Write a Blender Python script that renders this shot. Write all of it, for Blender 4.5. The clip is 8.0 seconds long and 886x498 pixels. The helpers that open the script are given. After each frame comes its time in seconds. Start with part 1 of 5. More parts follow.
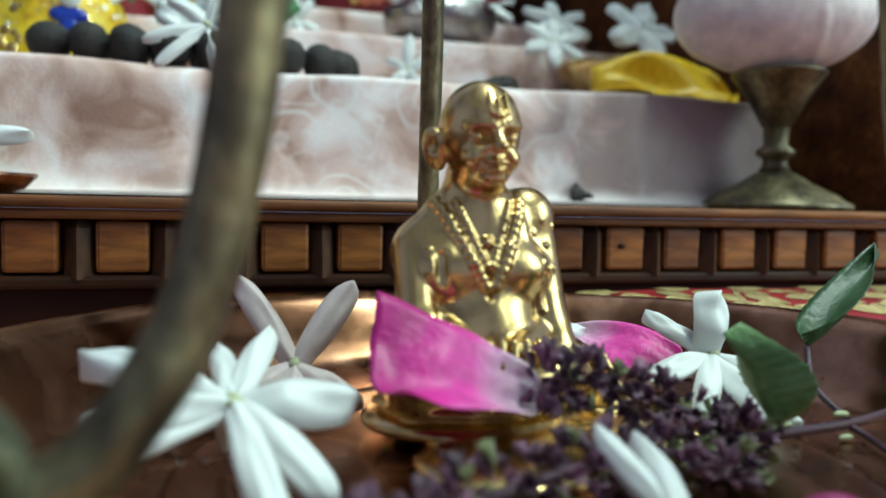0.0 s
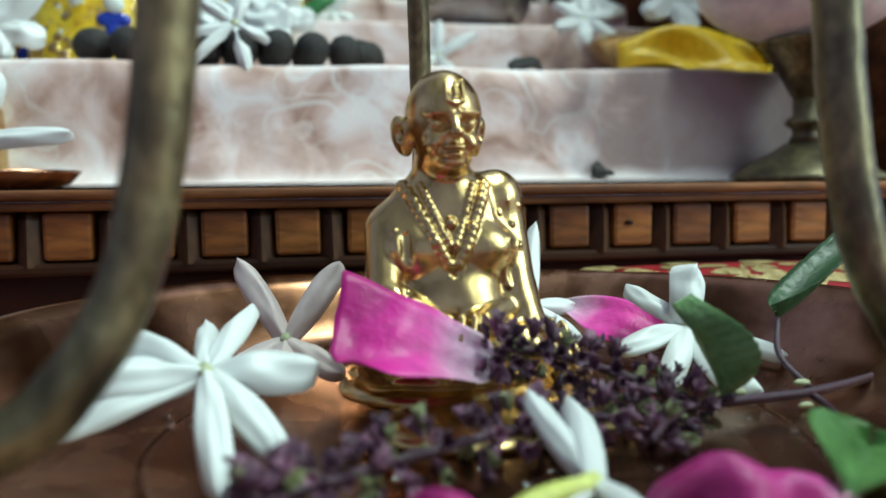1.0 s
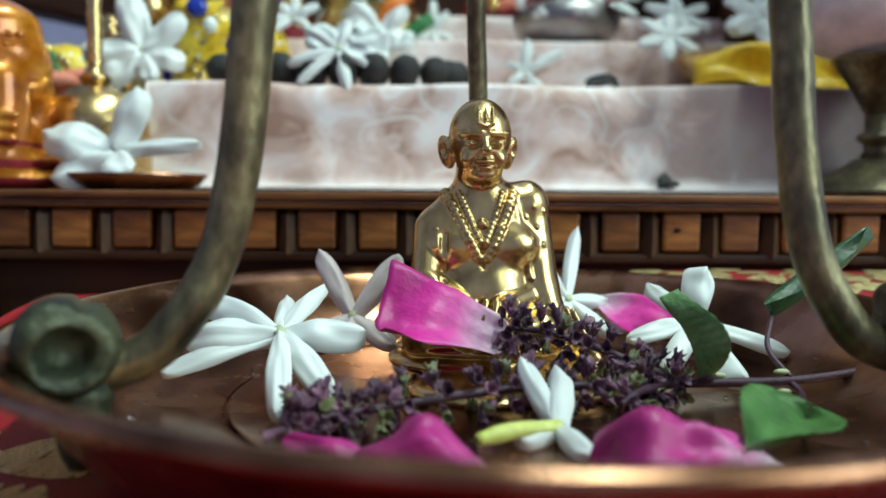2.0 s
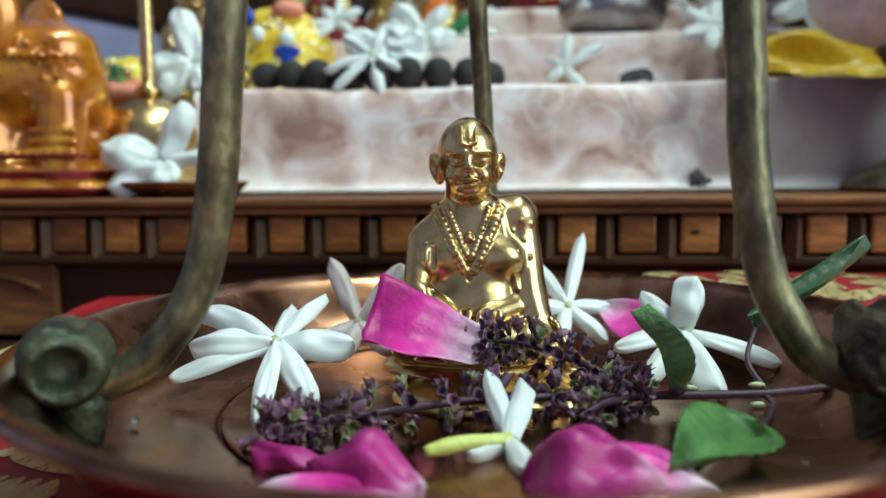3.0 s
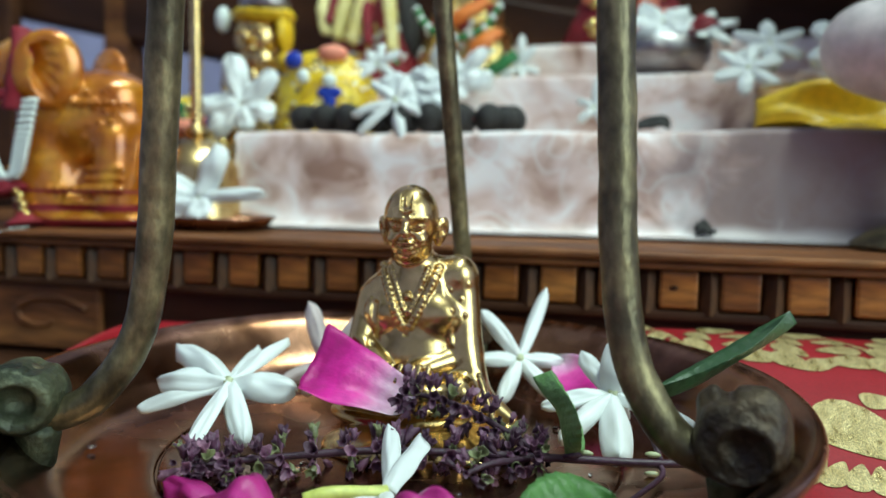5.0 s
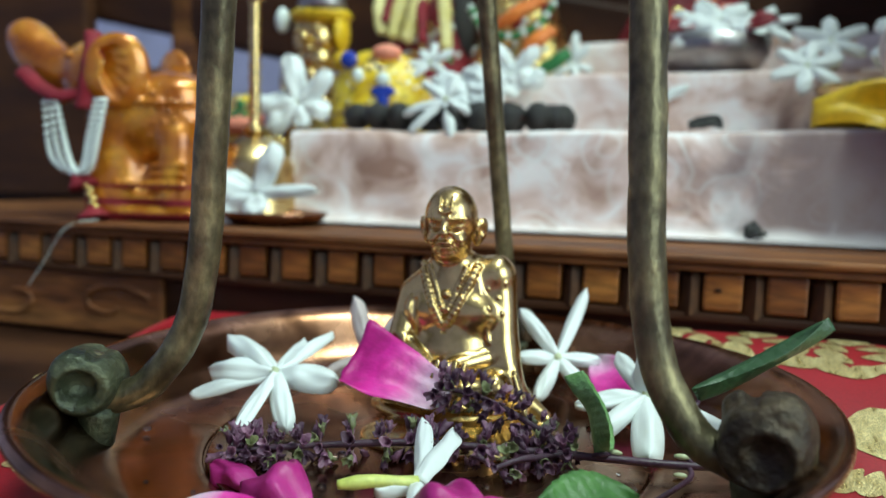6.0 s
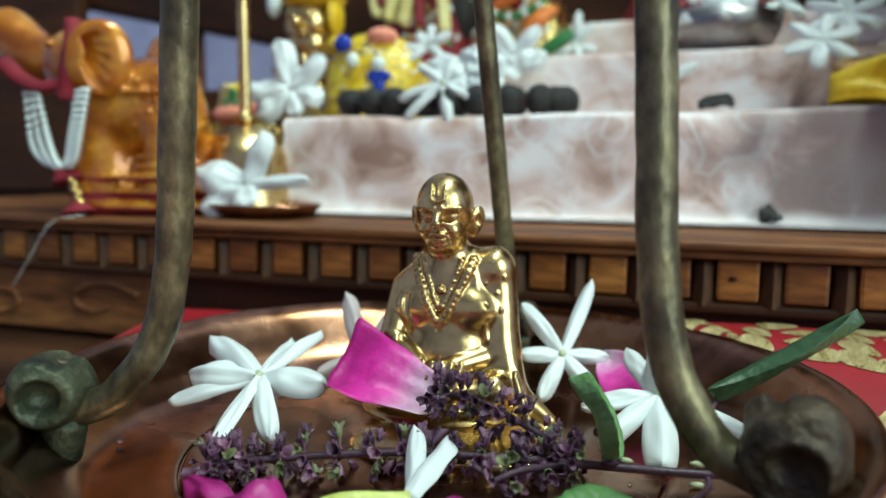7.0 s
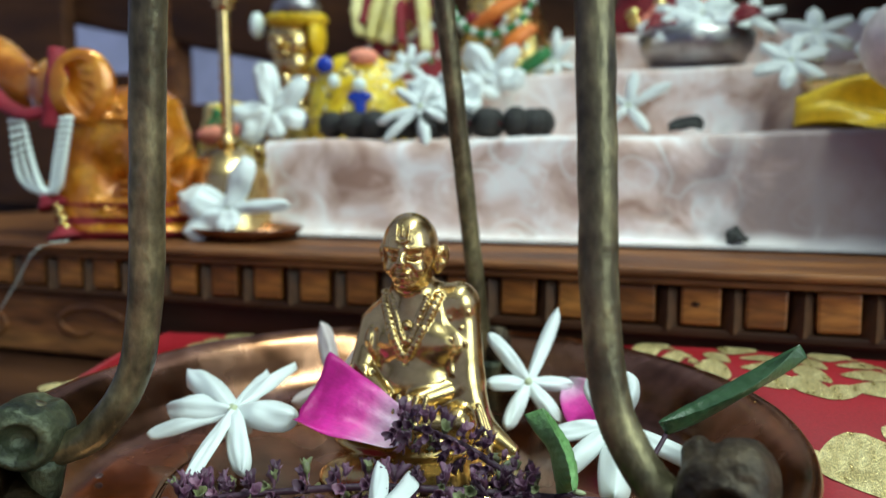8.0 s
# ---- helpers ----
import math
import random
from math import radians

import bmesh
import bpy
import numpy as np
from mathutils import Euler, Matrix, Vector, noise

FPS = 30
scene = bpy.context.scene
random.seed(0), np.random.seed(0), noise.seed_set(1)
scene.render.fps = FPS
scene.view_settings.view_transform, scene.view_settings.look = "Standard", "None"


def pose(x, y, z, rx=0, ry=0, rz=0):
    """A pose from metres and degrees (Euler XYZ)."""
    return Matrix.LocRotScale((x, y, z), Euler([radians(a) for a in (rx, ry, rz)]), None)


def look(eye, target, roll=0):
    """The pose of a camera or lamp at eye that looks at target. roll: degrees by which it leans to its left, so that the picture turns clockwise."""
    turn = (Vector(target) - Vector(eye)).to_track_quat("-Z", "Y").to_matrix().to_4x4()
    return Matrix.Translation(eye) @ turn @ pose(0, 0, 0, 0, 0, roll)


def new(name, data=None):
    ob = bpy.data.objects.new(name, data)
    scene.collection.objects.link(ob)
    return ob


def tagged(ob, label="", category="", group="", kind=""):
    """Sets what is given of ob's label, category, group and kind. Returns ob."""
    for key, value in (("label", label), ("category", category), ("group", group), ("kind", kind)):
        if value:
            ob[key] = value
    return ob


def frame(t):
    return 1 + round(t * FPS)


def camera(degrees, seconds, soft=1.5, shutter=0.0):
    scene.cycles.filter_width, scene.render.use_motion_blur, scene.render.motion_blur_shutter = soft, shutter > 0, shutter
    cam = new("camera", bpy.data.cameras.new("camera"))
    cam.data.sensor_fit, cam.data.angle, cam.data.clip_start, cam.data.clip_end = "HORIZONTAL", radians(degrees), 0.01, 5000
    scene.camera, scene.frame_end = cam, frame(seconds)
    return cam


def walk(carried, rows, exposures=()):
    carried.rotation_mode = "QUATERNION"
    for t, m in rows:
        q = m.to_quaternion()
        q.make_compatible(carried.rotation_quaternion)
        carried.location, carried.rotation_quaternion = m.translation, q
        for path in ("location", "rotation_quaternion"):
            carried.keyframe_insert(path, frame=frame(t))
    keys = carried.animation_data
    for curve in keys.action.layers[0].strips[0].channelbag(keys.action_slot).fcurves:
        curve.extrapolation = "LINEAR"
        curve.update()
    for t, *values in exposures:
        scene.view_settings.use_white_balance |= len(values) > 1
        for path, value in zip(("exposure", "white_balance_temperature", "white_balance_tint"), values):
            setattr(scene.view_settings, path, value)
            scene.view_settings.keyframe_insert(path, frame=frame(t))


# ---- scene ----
cam = camera(62.29, 8.0)
PATH = [
    (0, (-0.03234, -0.08559, 0.03427), (0.02220, 0.10652, 0.02340), 1.04),
    (0.5, (-0.02799, -0.09070, 0.03452), (0.01755, 0.10362, 0.02163), 0.77),
    (1, (-0.01953, -0.09517, 0.03462), (0.01490, 0.10118, 0.01852), -0.70),
    (1.5, (-0.01273, -0.10150, 0.02638), (0.00793, 0.09657, 0.00796), -0.59),
    (2, (-0.00908, -0.11822, 0.03469), (-0.00665, 0.08124, 0.02025), 0.48),
    (2.2, (-0.00504, -0.12139, 0.03784), (-0.00680, 0.07799, 0.02219), 0.52),
    (3.3, (0.01238, -0.12342, 0.04092), (-0.01349, 0.07389, 0.02093), 0.02),
    (3.5, (0.01626, -0.12281, 0.04146), (-0.01077, 0.07443, 0.02234), 1.20),
    (4, (0.02491, -0.12388, 0.04649), (-0.00970, 0.07207, 0.02643), 0.99),
    (4.5, (0.03254, -0.12569, 0.04751), (-0.00837, 0.06927, 0.02980), 1.83),
    (4.7, (0.03512, -0.12674, 0.04903), (-0.00898, 0.06757, 0.03184), 1.39),
    (5.8, (0.04361, -0.13082, 0.05188), (-0.01683, 0.05899, 0.03399), 1.41),
    (6, (0.04335, -0.13087, 0.05215), (-0.02031, 0.05780, 0.03347), 1.43),
    (6.5, (0.04223, -0.12204, 0.05034), (-0.02181, 0.06602, 0.02735), 0.74),
    (7, (0.04245, -0.12022, 0.05185), (-0.02299, 0.06750, 0.02998), 0.37),
    (7.5, (0.04547, -0.11920, 0.05304), (-0.02145, 0.06794, 0.03066), -0.05),
    (8, (0.04933, -0.12271, 0.05962), (-0.01503, 0.06534, 0.03739), -0.18),
]
walk(cam, [(t, look(eye, target, roll)) for t, eye, target, roll in PATH])
cam.data.dof.use_dof = True
cam.data.dof.focus_distance = 0.120
cam.data.dof.aperture_fstop = 15.0

# ---------------------------------------------------------------- light
scene.view_settings.exposure = 0.05
world = bpy.data.worlds.new("room_air")
scene.world = world
world.use_nodes = True
bg = world.node_tree.nodes["Background"]
sky = world.node_tree.nodes.new("ShaderNodeTexSky")
sky.sky_type, sky.sun_disc = "NISHITA", False
sky.sun_elevation, sky.sun_rotation = radians(40), radians(60)
world.node_tree.links.new(sky.outputs[0], bg.inputs[0])
bg.inputs[1].default_value = 0.1


def area_lamp(name, eye, target, sx, sy, watts, color):
    data = bpy.data.lights.new(name, "AREA")
    data.shape, data.size, data.size_y, data.energy, data.color = "RECTANGLE", sx, sy, watts, color
    ob = new(name, data)
    ob.matrix_world = look(eye, target)
    return ob


area_lamp("window_daylight", (1.52, -0.75, 0.75), (0.0, 0.0, 0.1), 1.0, 1.1, 22, (0.78, 1.0, 0.95))
area_lamp("ceiling_tube_light", (0.45, -0.20, 1.66), (0.45, -0.20, 0.0), 0.08, 1.1, 28.5, (0.79, 1.0, 0.91))


# ---------------------------------------------------------------- materials
def nodes_of(name):
    m = bpy.data.materials.new(name)
    m.use_nodes = True
    return m, m.node_tree, m.node_tree.nodes["Principled BSDF"]


def ramp(tree, source, stops):
    r = tree.nodes.new("ShaderNodeValToRGB")
    while len(r.color_ramp.elements) < len(stops):
        r.color_ramp.elements.new(0.5)
    for e, (at, c) in zip(r.color_ramp.elements, stops):
        e.position, e.color = at, (*c, 1) if len(c) == 3 else c
    tree.links.new(source, r.inputs[0])
    return r.outputs[0]


def grain(tree, scale, detail=4, distort=0.0, stretch=(1, 1, 1)):
    co = tree.nodes.new("ShaderNodeTexCoord")
    mp = tree.nodes.new("ShaderNodeMapping")
    mp.inputs["Scale"].default_value = stretch
    n = tree.nodes.new("ShaderNodeTexNoise")
    n.inputs["Scale"].default_value, n.inputs["Detail"].default_value, n.inputs["Distortion"].default_value = scale, detail, distort
    tree.links.new(co.outputs["Object"], mp.inputs[0])
    tree.links.new(mp.outputs[0], n.inputs["Vector"])
    return n.outputs["Fac"]


def bump(tree, shader, height, strength=0.3, distance=0.0003):
    b = tree.nodes.new("ShaderNodeBump")
    b.inputs["Strength"].default_value, b.inputs["Distance"].default_value = strength, distance
    tree.links.new(height, b.inputs["Height"])
    tree.links.new(b.outputs[0], shader.inputs["Normal"])


def mixed(tree, fac, a, b, how="MIX"):
    m = tree.nodes.new("ShaderNodeMix")
    m.data_type, m.blend_type = "RGBA", how
    for sock, v in ((m.inputs[0], fac), (m.inputs[6], a), (m.inputs[7], b)):
        if isinstance(v, bpy.types.NodeSocket):
            tree.links.new(v, sock)
        elif isinstance(v, (int, float)):
            sock.default_value = v
        else:
            sock.default_value = (*v, 1)
    return m.outputs[2]


def surface(name, colors, scale=200, rough=(0.4, 0.6), metal=0.0, relief=0.3, depth=0.0002, stretch=(1, 1, 1), fine=6.0, spec=0.5, distort=0.0, sss=0.0, coat=0.0, speckle=0.18):
    """A material with colour varied over two scales, roughness and fine relief."""
    m, tree, sh = nodes_of(name)
    big = grain(tree, scale, 4, distort, stretch)
    small = grain(tree, scale * fine, 3, 0.0, stretch)
    n = len(colors)
    col = ramp(tree, big, [(0.28 + 0.44 * i / max(1, n - 1), c) for i, c in enumerate(colors)])
    speck = ramp(tree, small, [(0.3, (1 - speckle,) * 3), (0.7, (1 + speckle * 0.5,) * 3)])
    tree.links.new(mixed(tree, 1.0, col, speck, "MULTIPLY"), sh.inputs["Base Color"])
    r = ramp(tree, big, [(0.3, (rough[0],) * 3), (0.7, (rough[1],) * 3)])
    tree.links.new(r, sh.inputs["Roughness"])
    sh.inputs["Metallic"].default_value = metal
    sh.inputs["Specular IOR Level"].default_value = spec
    sh.inputs["Subsurface Weight"].default_value = sss
    sh.inputs["Subsurface Radius"].default_value = (0.002, 0.002, 0.002)
    sh.inputs["Coat Weight"].default_value = coat
    if relief:
        bump(tree, sh, small, relief, depth)
    return m


M_brass = surface("polished_brass", [(0.56, 0.39, 0.16), (0.74, 0.53, 0.24)], 90, (0.20, 0.30), 1.0, 0.16, 0.0002, fine=4.0)
M_oldbrass = surface("tarnished_brass", [(0.055, 0.044, 0.026), (0.16, 0.135, 0.074), (0.34, 0.285, 0.145)], 150, (0.30, 0.50), 0.65, 0.45, 0.0004, (1, 1, 0.6), fine=5.0, speckle=0.4)
M_copper = surface("worn_copper", [(0.09, 0.038, 0.018), (0.27, 0.125, 0.066), (0.47, 0.25, 0.16)], 60, (0.14, 0.32), 1.0, 0.12, 0.0002, distort=0.6)
# right and back scrolls: brown patina, darkened further to carry the foot's shade
M_scroll = surface("shaded_brown_patina", [(0.018, 0.011, 0.007), (0.05, 0.034, 0.020), (0.10, 0.070, 0.040)], 160, (0.42, 0.62), 0.45, 0.9, 0.0006, fine=5.0, speckle=0.4)
M_verdigris = surface("greenish_dark_patina", [(0.022, 0.026, 0.016), (0.06, 0.070, 0.040), (0.13, 0.135, 0.075)], 160, (0.38, 0.6), 0.5, 0.7, 0.0005, fine=5.0, speckle=0.4)
M_goldpaint = surface("amber_gold_paint", [(0.32, 0.070, 0.004), (0.58, 0.18, 0.012), (0.80, 0.37, 0.035)], 90, (0.18, 0.30), 0.35, 0.15, 0.0002, coat=0.6)
M_gold = surface("bright_gold_trim", [(0.75, 0.55, 0.18), (0.95, 0.75, 0.3)], 200, (0.2, 0.35), 1.0, 0.4, 0.0003)
M_wood = surface("varnished_carved_wood", [(0.045, 0.013, 0.004), (0.18, 0.060, 0.017), (0.35, 0.14, 0.038)], 75, (0.45, 0.7), 0.0, 0.6, 0.0006, (0.16, 1, 1), spec=0.35, speckle=0.45)
M_woodlight = surface("honey_coloured_wood_block", [(0.04, 0.014, 0.004), (0.26, 0.095, 0.019), (0.48, 0.20, 0.045)], 110, (0.35, 0.55), 0.0, 0.5, 0.0005, (0.2, 1, 1), spec=0.4, coat=0.08, speckle=0.45)
M_darkwood = surface("dark_stained_wood", [(0.016, 0.005, 0.002), (0.048, 0.016, 0.006), (0.085, 0.030, 0.010)], 50, (0.5, 0.7), 0.0, 0.4, 0.0004, (0.2, 1, 1), spec=0.22)
M_divider = surface("umber_wood_divider", [(0.014, 0.005, 0.002), (0.050, 0.018, 0.006), (0.11, 0.044, 0.014)], 90, (0.4, 0.6), 0.0, 0.5, 0.0005, (0.3, 1, 0.4), spec=0.35, speckle=0.4)
M_wall = surface("lavender_wall_paint", [(0.42, 0.41, 0.62), (0.47, 0.46, 0.67)], 4, (0.7, 0.85), 0.0, 0.15, 0.001)
M_ceiling = surface("white_ceiling_paint", [(0.76, 0.76, 0.75), (0.82, 0.82, 0.81)], 4, (0.8, 0.9), 0.0, 0.1, 0.001)
M_tile = surface("grey_floor_tile", [(0.35, 0.33, 0.31), (0.42, 0.40, 0.37)], 6, (0.3, 0.4), 0.0, 0.05, 0.001)
M_petal = surface("white_jasmine_petal", [(0.69, 0.735, 0.725), (0.78, 0.815, 0.80)], 60, (0.4, 0.5), 0.0, 0.15, 0.0002, (1, 1, 1), sss=0.35, speckle=0.03)
M_palepetal = surface("pale_translucent_petal", [(0.62, 0.52, 0.50), (0.75, 0.66, 0.63)], 150, (0.4, 0.55), 0.0, 0.2, 0.0002, sss=0.25, speckle=0.05)
M_tube = surface("greenish_flower_tube", [(0.55, 0.62, 0.12), (0.78, 0.82, 0.30)], 150, (0.4, 0.5), 0.0, 0.15, 0.0002, sss=0.2)
M_throat = surface("pale_green_throat", [(0.42, 0.47, 0.26), (0.58, 0.62, 0.40)], 150, (0.4, 0.5), 0.0, 0.15, 0.0002, sss=0.2)
M_leaf = surface("tulsi_leaf", [(0.035, 0.10, 0.025), (0.07, 0.18, 0.045), (0.12, 0.27, 0.08)], 160, (0.32, 0.5), 0.0, 0.5, 0.0004, sss=0.15)
M_leafdark = surface("dark_tulsi_leaf", [(0.022, 0.06, 0.024), (0.05, 0.12, 0.045)], 160, (0.35, 0.5), 0.0, 0.5, 0.0004)
M_leafpale = surface("pale_tulsi_leaf_underside", [(0.09, 0.22, 0.06), (0.16, 0.34, 0.11), (0.26, 0.46, 0.19)], 160, (0.4, 0.55), 0.0, 0.6, 0.0005, sss=0.2)
M_stem = surface("purple_tulsi_stem", [(0.035, 0.012, 0.026), (0.08, 0.032, 0.06)], 260, (0.4, 0.6), 0.0, 0.4, 0.0003)
M_calyx = surface("purple_tulsi_calyx", [(0.045, 0.015, 0.034), (0.115, 0.045, 0.085), (0.27, 0.17, 0.23)], 420, (0.35, 0.55), 0.0, 0.5, 0.0003)
def varied(material, stops):
    """Tell alike pieces apart by a random tone for each object."""
    tree = material.node_tree
    sh = tree.nodes["Principled BSDF"]
    tone = ramp(tree, tree.nodes.new("ShaderNodeObjectInfo").outputs["Random"], stops)
    was = sh.inputs["Base Color"].links[0].from_socket
    tree.links.new(mixed(tree, 1.0, was, tone, "MULTIPLY"), sh.inputs["Base Color"])


varied(M_calyx, [(0.0, (0.45, 0.4, 0.45)), (0.45, (0.8, 0.75, 0.8)), (0.75, (1.3, 1.25, 1.3)), (1.0, (1.9, 2.0, 1.8))])
varied(M_woodlight, [(0.0, (0.55, 0.45, 0.42)), (0.35, (0.95, 0.8, 0.72)), (0.7, (1.1, 1.0, 0.95)), (1.0, (1.3, 1.25, 1.2))])
M_calyxgreen = surface("greenish_tulsi_calyx", [(0.12, 0.11, 0.08), (0.24, 0.28, 0.10)], 420, (0.4, 0.55), 0.0, 0.5, 0.0003)
M_bead = surface("black_wooden_bead", [(0.008, 0.007, 0.007), (0.025, 0.022, 0.02)], 300, (0.5, 0.7), 0.0, 0.8, 0.0008)
M_red = surface("maroon_velvet", [(0.16, 0.006, 0.012), (0.30, 0.012, 0.025)], 120, (0.6, 0.8), 0.0, 0.5, 0.0004)
M_pearl = surface("white_pearl", [(0.74, 0.84, 0.78), (0.86, 0.93, 0.88)], 200, (0.15, 0.25), 0.0, 0.0, coat=0.4)
M_yellow = surface("yellow_satin", [(0.70, 0.42, 0.01), (0.90, 0.62, 0.03)], 60, (0.35, 0.5), 0.0, 0.4, 0.0005)
M_paleyellow = surface("pale_yellow_silk", [(0.66, 0.56, 0.16), (0.85, 0.76, 0.36)], 90, (0.35, 0.5), 0.0, 0.4, 0.0004)
M_orange = surface("orange_fabric", [(0.75, 0.16, 0.02), (0.88, 0.26, 0.04)], 90, (0.5, 0.7), 0.0, 0.4, 0.0004)
M_coral = surface("coral_fabric", [(0.85, 0.22, 0.14), (0.92, 0.34, 0.22)], 90, (0.5, 0.7), 0.0, 0.4, 0.0004)
M_green = surface("green_fabric", [(0.02, 0.14, 0.04), (0.04, 0.24, 0.07)], 90, (0.4, 0.6), 0.0, 0.4, 0.0004)
M_blue = surface("blue_stone", [(0.01, 0.03, 0.35), (0.02, 0.07, 0.5)], 90, (0.15, 0.25))
M_steel = surface("dull_steel", [(0.30, 0.28, 0.28), (0.42, 0.40, 0.40)], 60, (0.3, 0.45), 1.0, 0.1)
M_conch = surface("pinkish_conch_shell", [(0.68, 0.59, 0.57), (0.82, 0.75, 0.73)], 40, (0.35, 0.5), 0.0, 0.3, 0.0005, sss=0.1)
M_water = surface("clear_droplet", [(0.95, 0.95, 0.95), (1, 1, 1)], 50, (0.02, 0.03), 0.0, 0.0)
M_water.node_tree.nodes["Principled BSDF"].inputs["Transmission Weight"].default_value = 1.0
M_water.node_tree.nodes["Principled BSDF"].inputs["IOR"].default_value = 1.33


def rose_material(name, shift, deep=1.0):
    m, tree, sh = nodes_of(name)
    uv = tree.nodes.new("ShaderNodeUVMap")
    sep = tree.nodes.new("ShaderNodeSeparateXYZ")
    tree.links.new(uv.outputs[0], sep.inputs[0])
    wob = grain(tree, 130, 3)
    add = tree.nodes.new("ShaderNodeMath")
    add.operation = "MULTIPLY_ADD"
    tree.links.new(wob, add.inputs[0])
    add.inputs[1].default_value = 0.22
    tree.links.new(sep.outputs[0], add.inputs[2])
    col = ramp(tree, add.outputs[0], [(0.16 - shift, (0.86, 0.80, 0.80)), (0.36 - shift, (0.80, 0.46, 0.64)), (0.54 - shift, (0.80 * deep, 0.08 * deep, 0.42 * deep)), (0.80 - shift, (0.72 * deep, 0.02, 0.33 * deep)), (1.0, (0.46 * deep, 0.008, 0.20 * deep))])
    lines = tree.nodes.new("ShaderNodeMapping")
    lines.inputs["Scale"].default_value = (3, 38, 1)
    tree.links.new(uv.outputs[0], lines.inputs[0])
    streak = tree.nodes.new("ShaderNodeTexNoise")
    streak.inputs["Scale"].default_value, streak.inputs["Detail"].default_value = 1.0, 4
    tree.links.new(lines.outputs[0], streak.inputs["Vector"])
    vein = streak.outputs["Fac"]
    tint = mixed(tree, 1.0, ramp(tree, vein, [(0.3, (0.88, 0.84, 0.88)), (0.7, (1.02, 1.02, 1.02))]), ramp(tree, grain(tree, 320, 5, 0.5), [(0.32, (0.80, 0.62, 0.78)), (0.55, (1.0, 1.0, 1.0))]), "MULTIPLY")
    tree.links.new(mixed(tree, 1.0, col, tint, "MULTIPLY"), sh.inputs["Base Color"])
    sh.inputs["Roughness"].default_value = 0.45
    sh.inputs["Subsurface Weight"].default_value = 0.2
    sh.inputs["Subsurface Radius"].default_value = (0.003, 0.001, 0.002)
    bump(tree, sh, grain(tree, 420, 5), 0.7, 0.0005)
    return m


M_rose = rose_material("rose_petal_magenta_to_white", 0.0)
M_rosedeep = rose_material("rose_petal_deep_magenta", 0.2, 0.62)


def lace_material():
    """Pink net cloth with pale looping embroidery, brownish blooms and shade painted on one end."""
    m, tree, sh = nodes_of("pink_embroidered_net_cloth")
    blot = grain(tree, 58, 4, 0.8)
    base = ramp(tree, blot, [(0.33, (0.36, 0.20, 0.15)), (0.43, (0.58, 0.39, 0.33)), (0.53, (0.74, 0.56, 0.52)), (0.66, (0.88, 0.80, 0.79))])
    co = tree.nodes.new("ShaderNodeTexCoord")
    warp = tree.nodes.new("ShaderNodeTexNoise")
    warp.inputs["Scale"].default_value = 35
    tree.links.new(co.outputs["Object"], warp.inputs["Vector"])
    off = mixed(tree, 0.024, co.outputs["Object"], warp.outputs["Color"], "ADD")
    loops = []
    for size, peaks in ((52, (0.26, 0.50)), (88, (0.36,))):
        vor = tree.nodes.new("ShaderNodeTexVoronoi")
        vor.inputs["Scale"].default_value = size
        tree.links.new(off, vor.inputs["Vector"])
        stops = []
        for q in peaks:
            stops += [(q - 0.045, (0, 0, 0)), (q - 0.012, (1, 1, 1)), (q + 0.012, (1, 1, 1)), (q + 0.045, (0, 0, 0))]
        loops.append(ramp(tree, vor.outputs["Distance"], stops))
    line = mixed(tree, 0.7, loops[0], loops[1], "LIGHTEN")
    part_of = ramp(tree, grain(tree, 30, 2), [(0.38, (0.0, 0.0, 0.0)), (0.60, (0.55, 0.55, 0.55))])
    fac = mixed(tree, 1.0, line, part_of, "MULTIPLY")
    col = mixed(tree, fac, base, (0.86, 0.86, 0.85))
    # shade over the right end of the cloth, painted in as soft mauve-brown
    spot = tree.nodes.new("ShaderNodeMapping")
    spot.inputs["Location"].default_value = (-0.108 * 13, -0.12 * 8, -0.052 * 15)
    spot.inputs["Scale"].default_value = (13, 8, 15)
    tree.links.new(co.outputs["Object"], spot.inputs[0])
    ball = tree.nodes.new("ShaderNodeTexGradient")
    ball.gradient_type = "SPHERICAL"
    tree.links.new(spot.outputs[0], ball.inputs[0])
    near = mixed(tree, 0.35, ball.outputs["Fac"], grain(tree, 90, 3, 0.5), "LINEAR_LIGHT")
    end_shade = ramp(tree, near, [(0.10, (0, 0, 0)), (0.50, (0.9, 0.9, 0.9))])
    col = mixed(tree, end_shade, col, (0.24, 0.17, 0.165))
    high = tree.nodes.new("ShaderNodeSeparateXYZ")
    tree.links.new(co.outputs["Object"], high.inputs[0])
    band = ramp(tree, mixed(tree, 0.004, high.outputs["Z"], grain(tree, 60, 3), "ADD"), [(0.0385, (0.55, 0.55, 0.55)), (0.0420, (0, 0, 0))])
    col = mixed(tree, band, col, (0.84, 0.83, 0.83))
    weave = grain(tree, 1600, 2)
    tree.links.new(col, sh.inputs["Base Color"])
    sh.inputs["Roughness"].default_value = 0.6
    sh.inputs["Sheen Weight"].default_value = 0.3
    bump(tree, sh, weave, 0.4, 0.0003)
    return m


M_lace = lace_material()


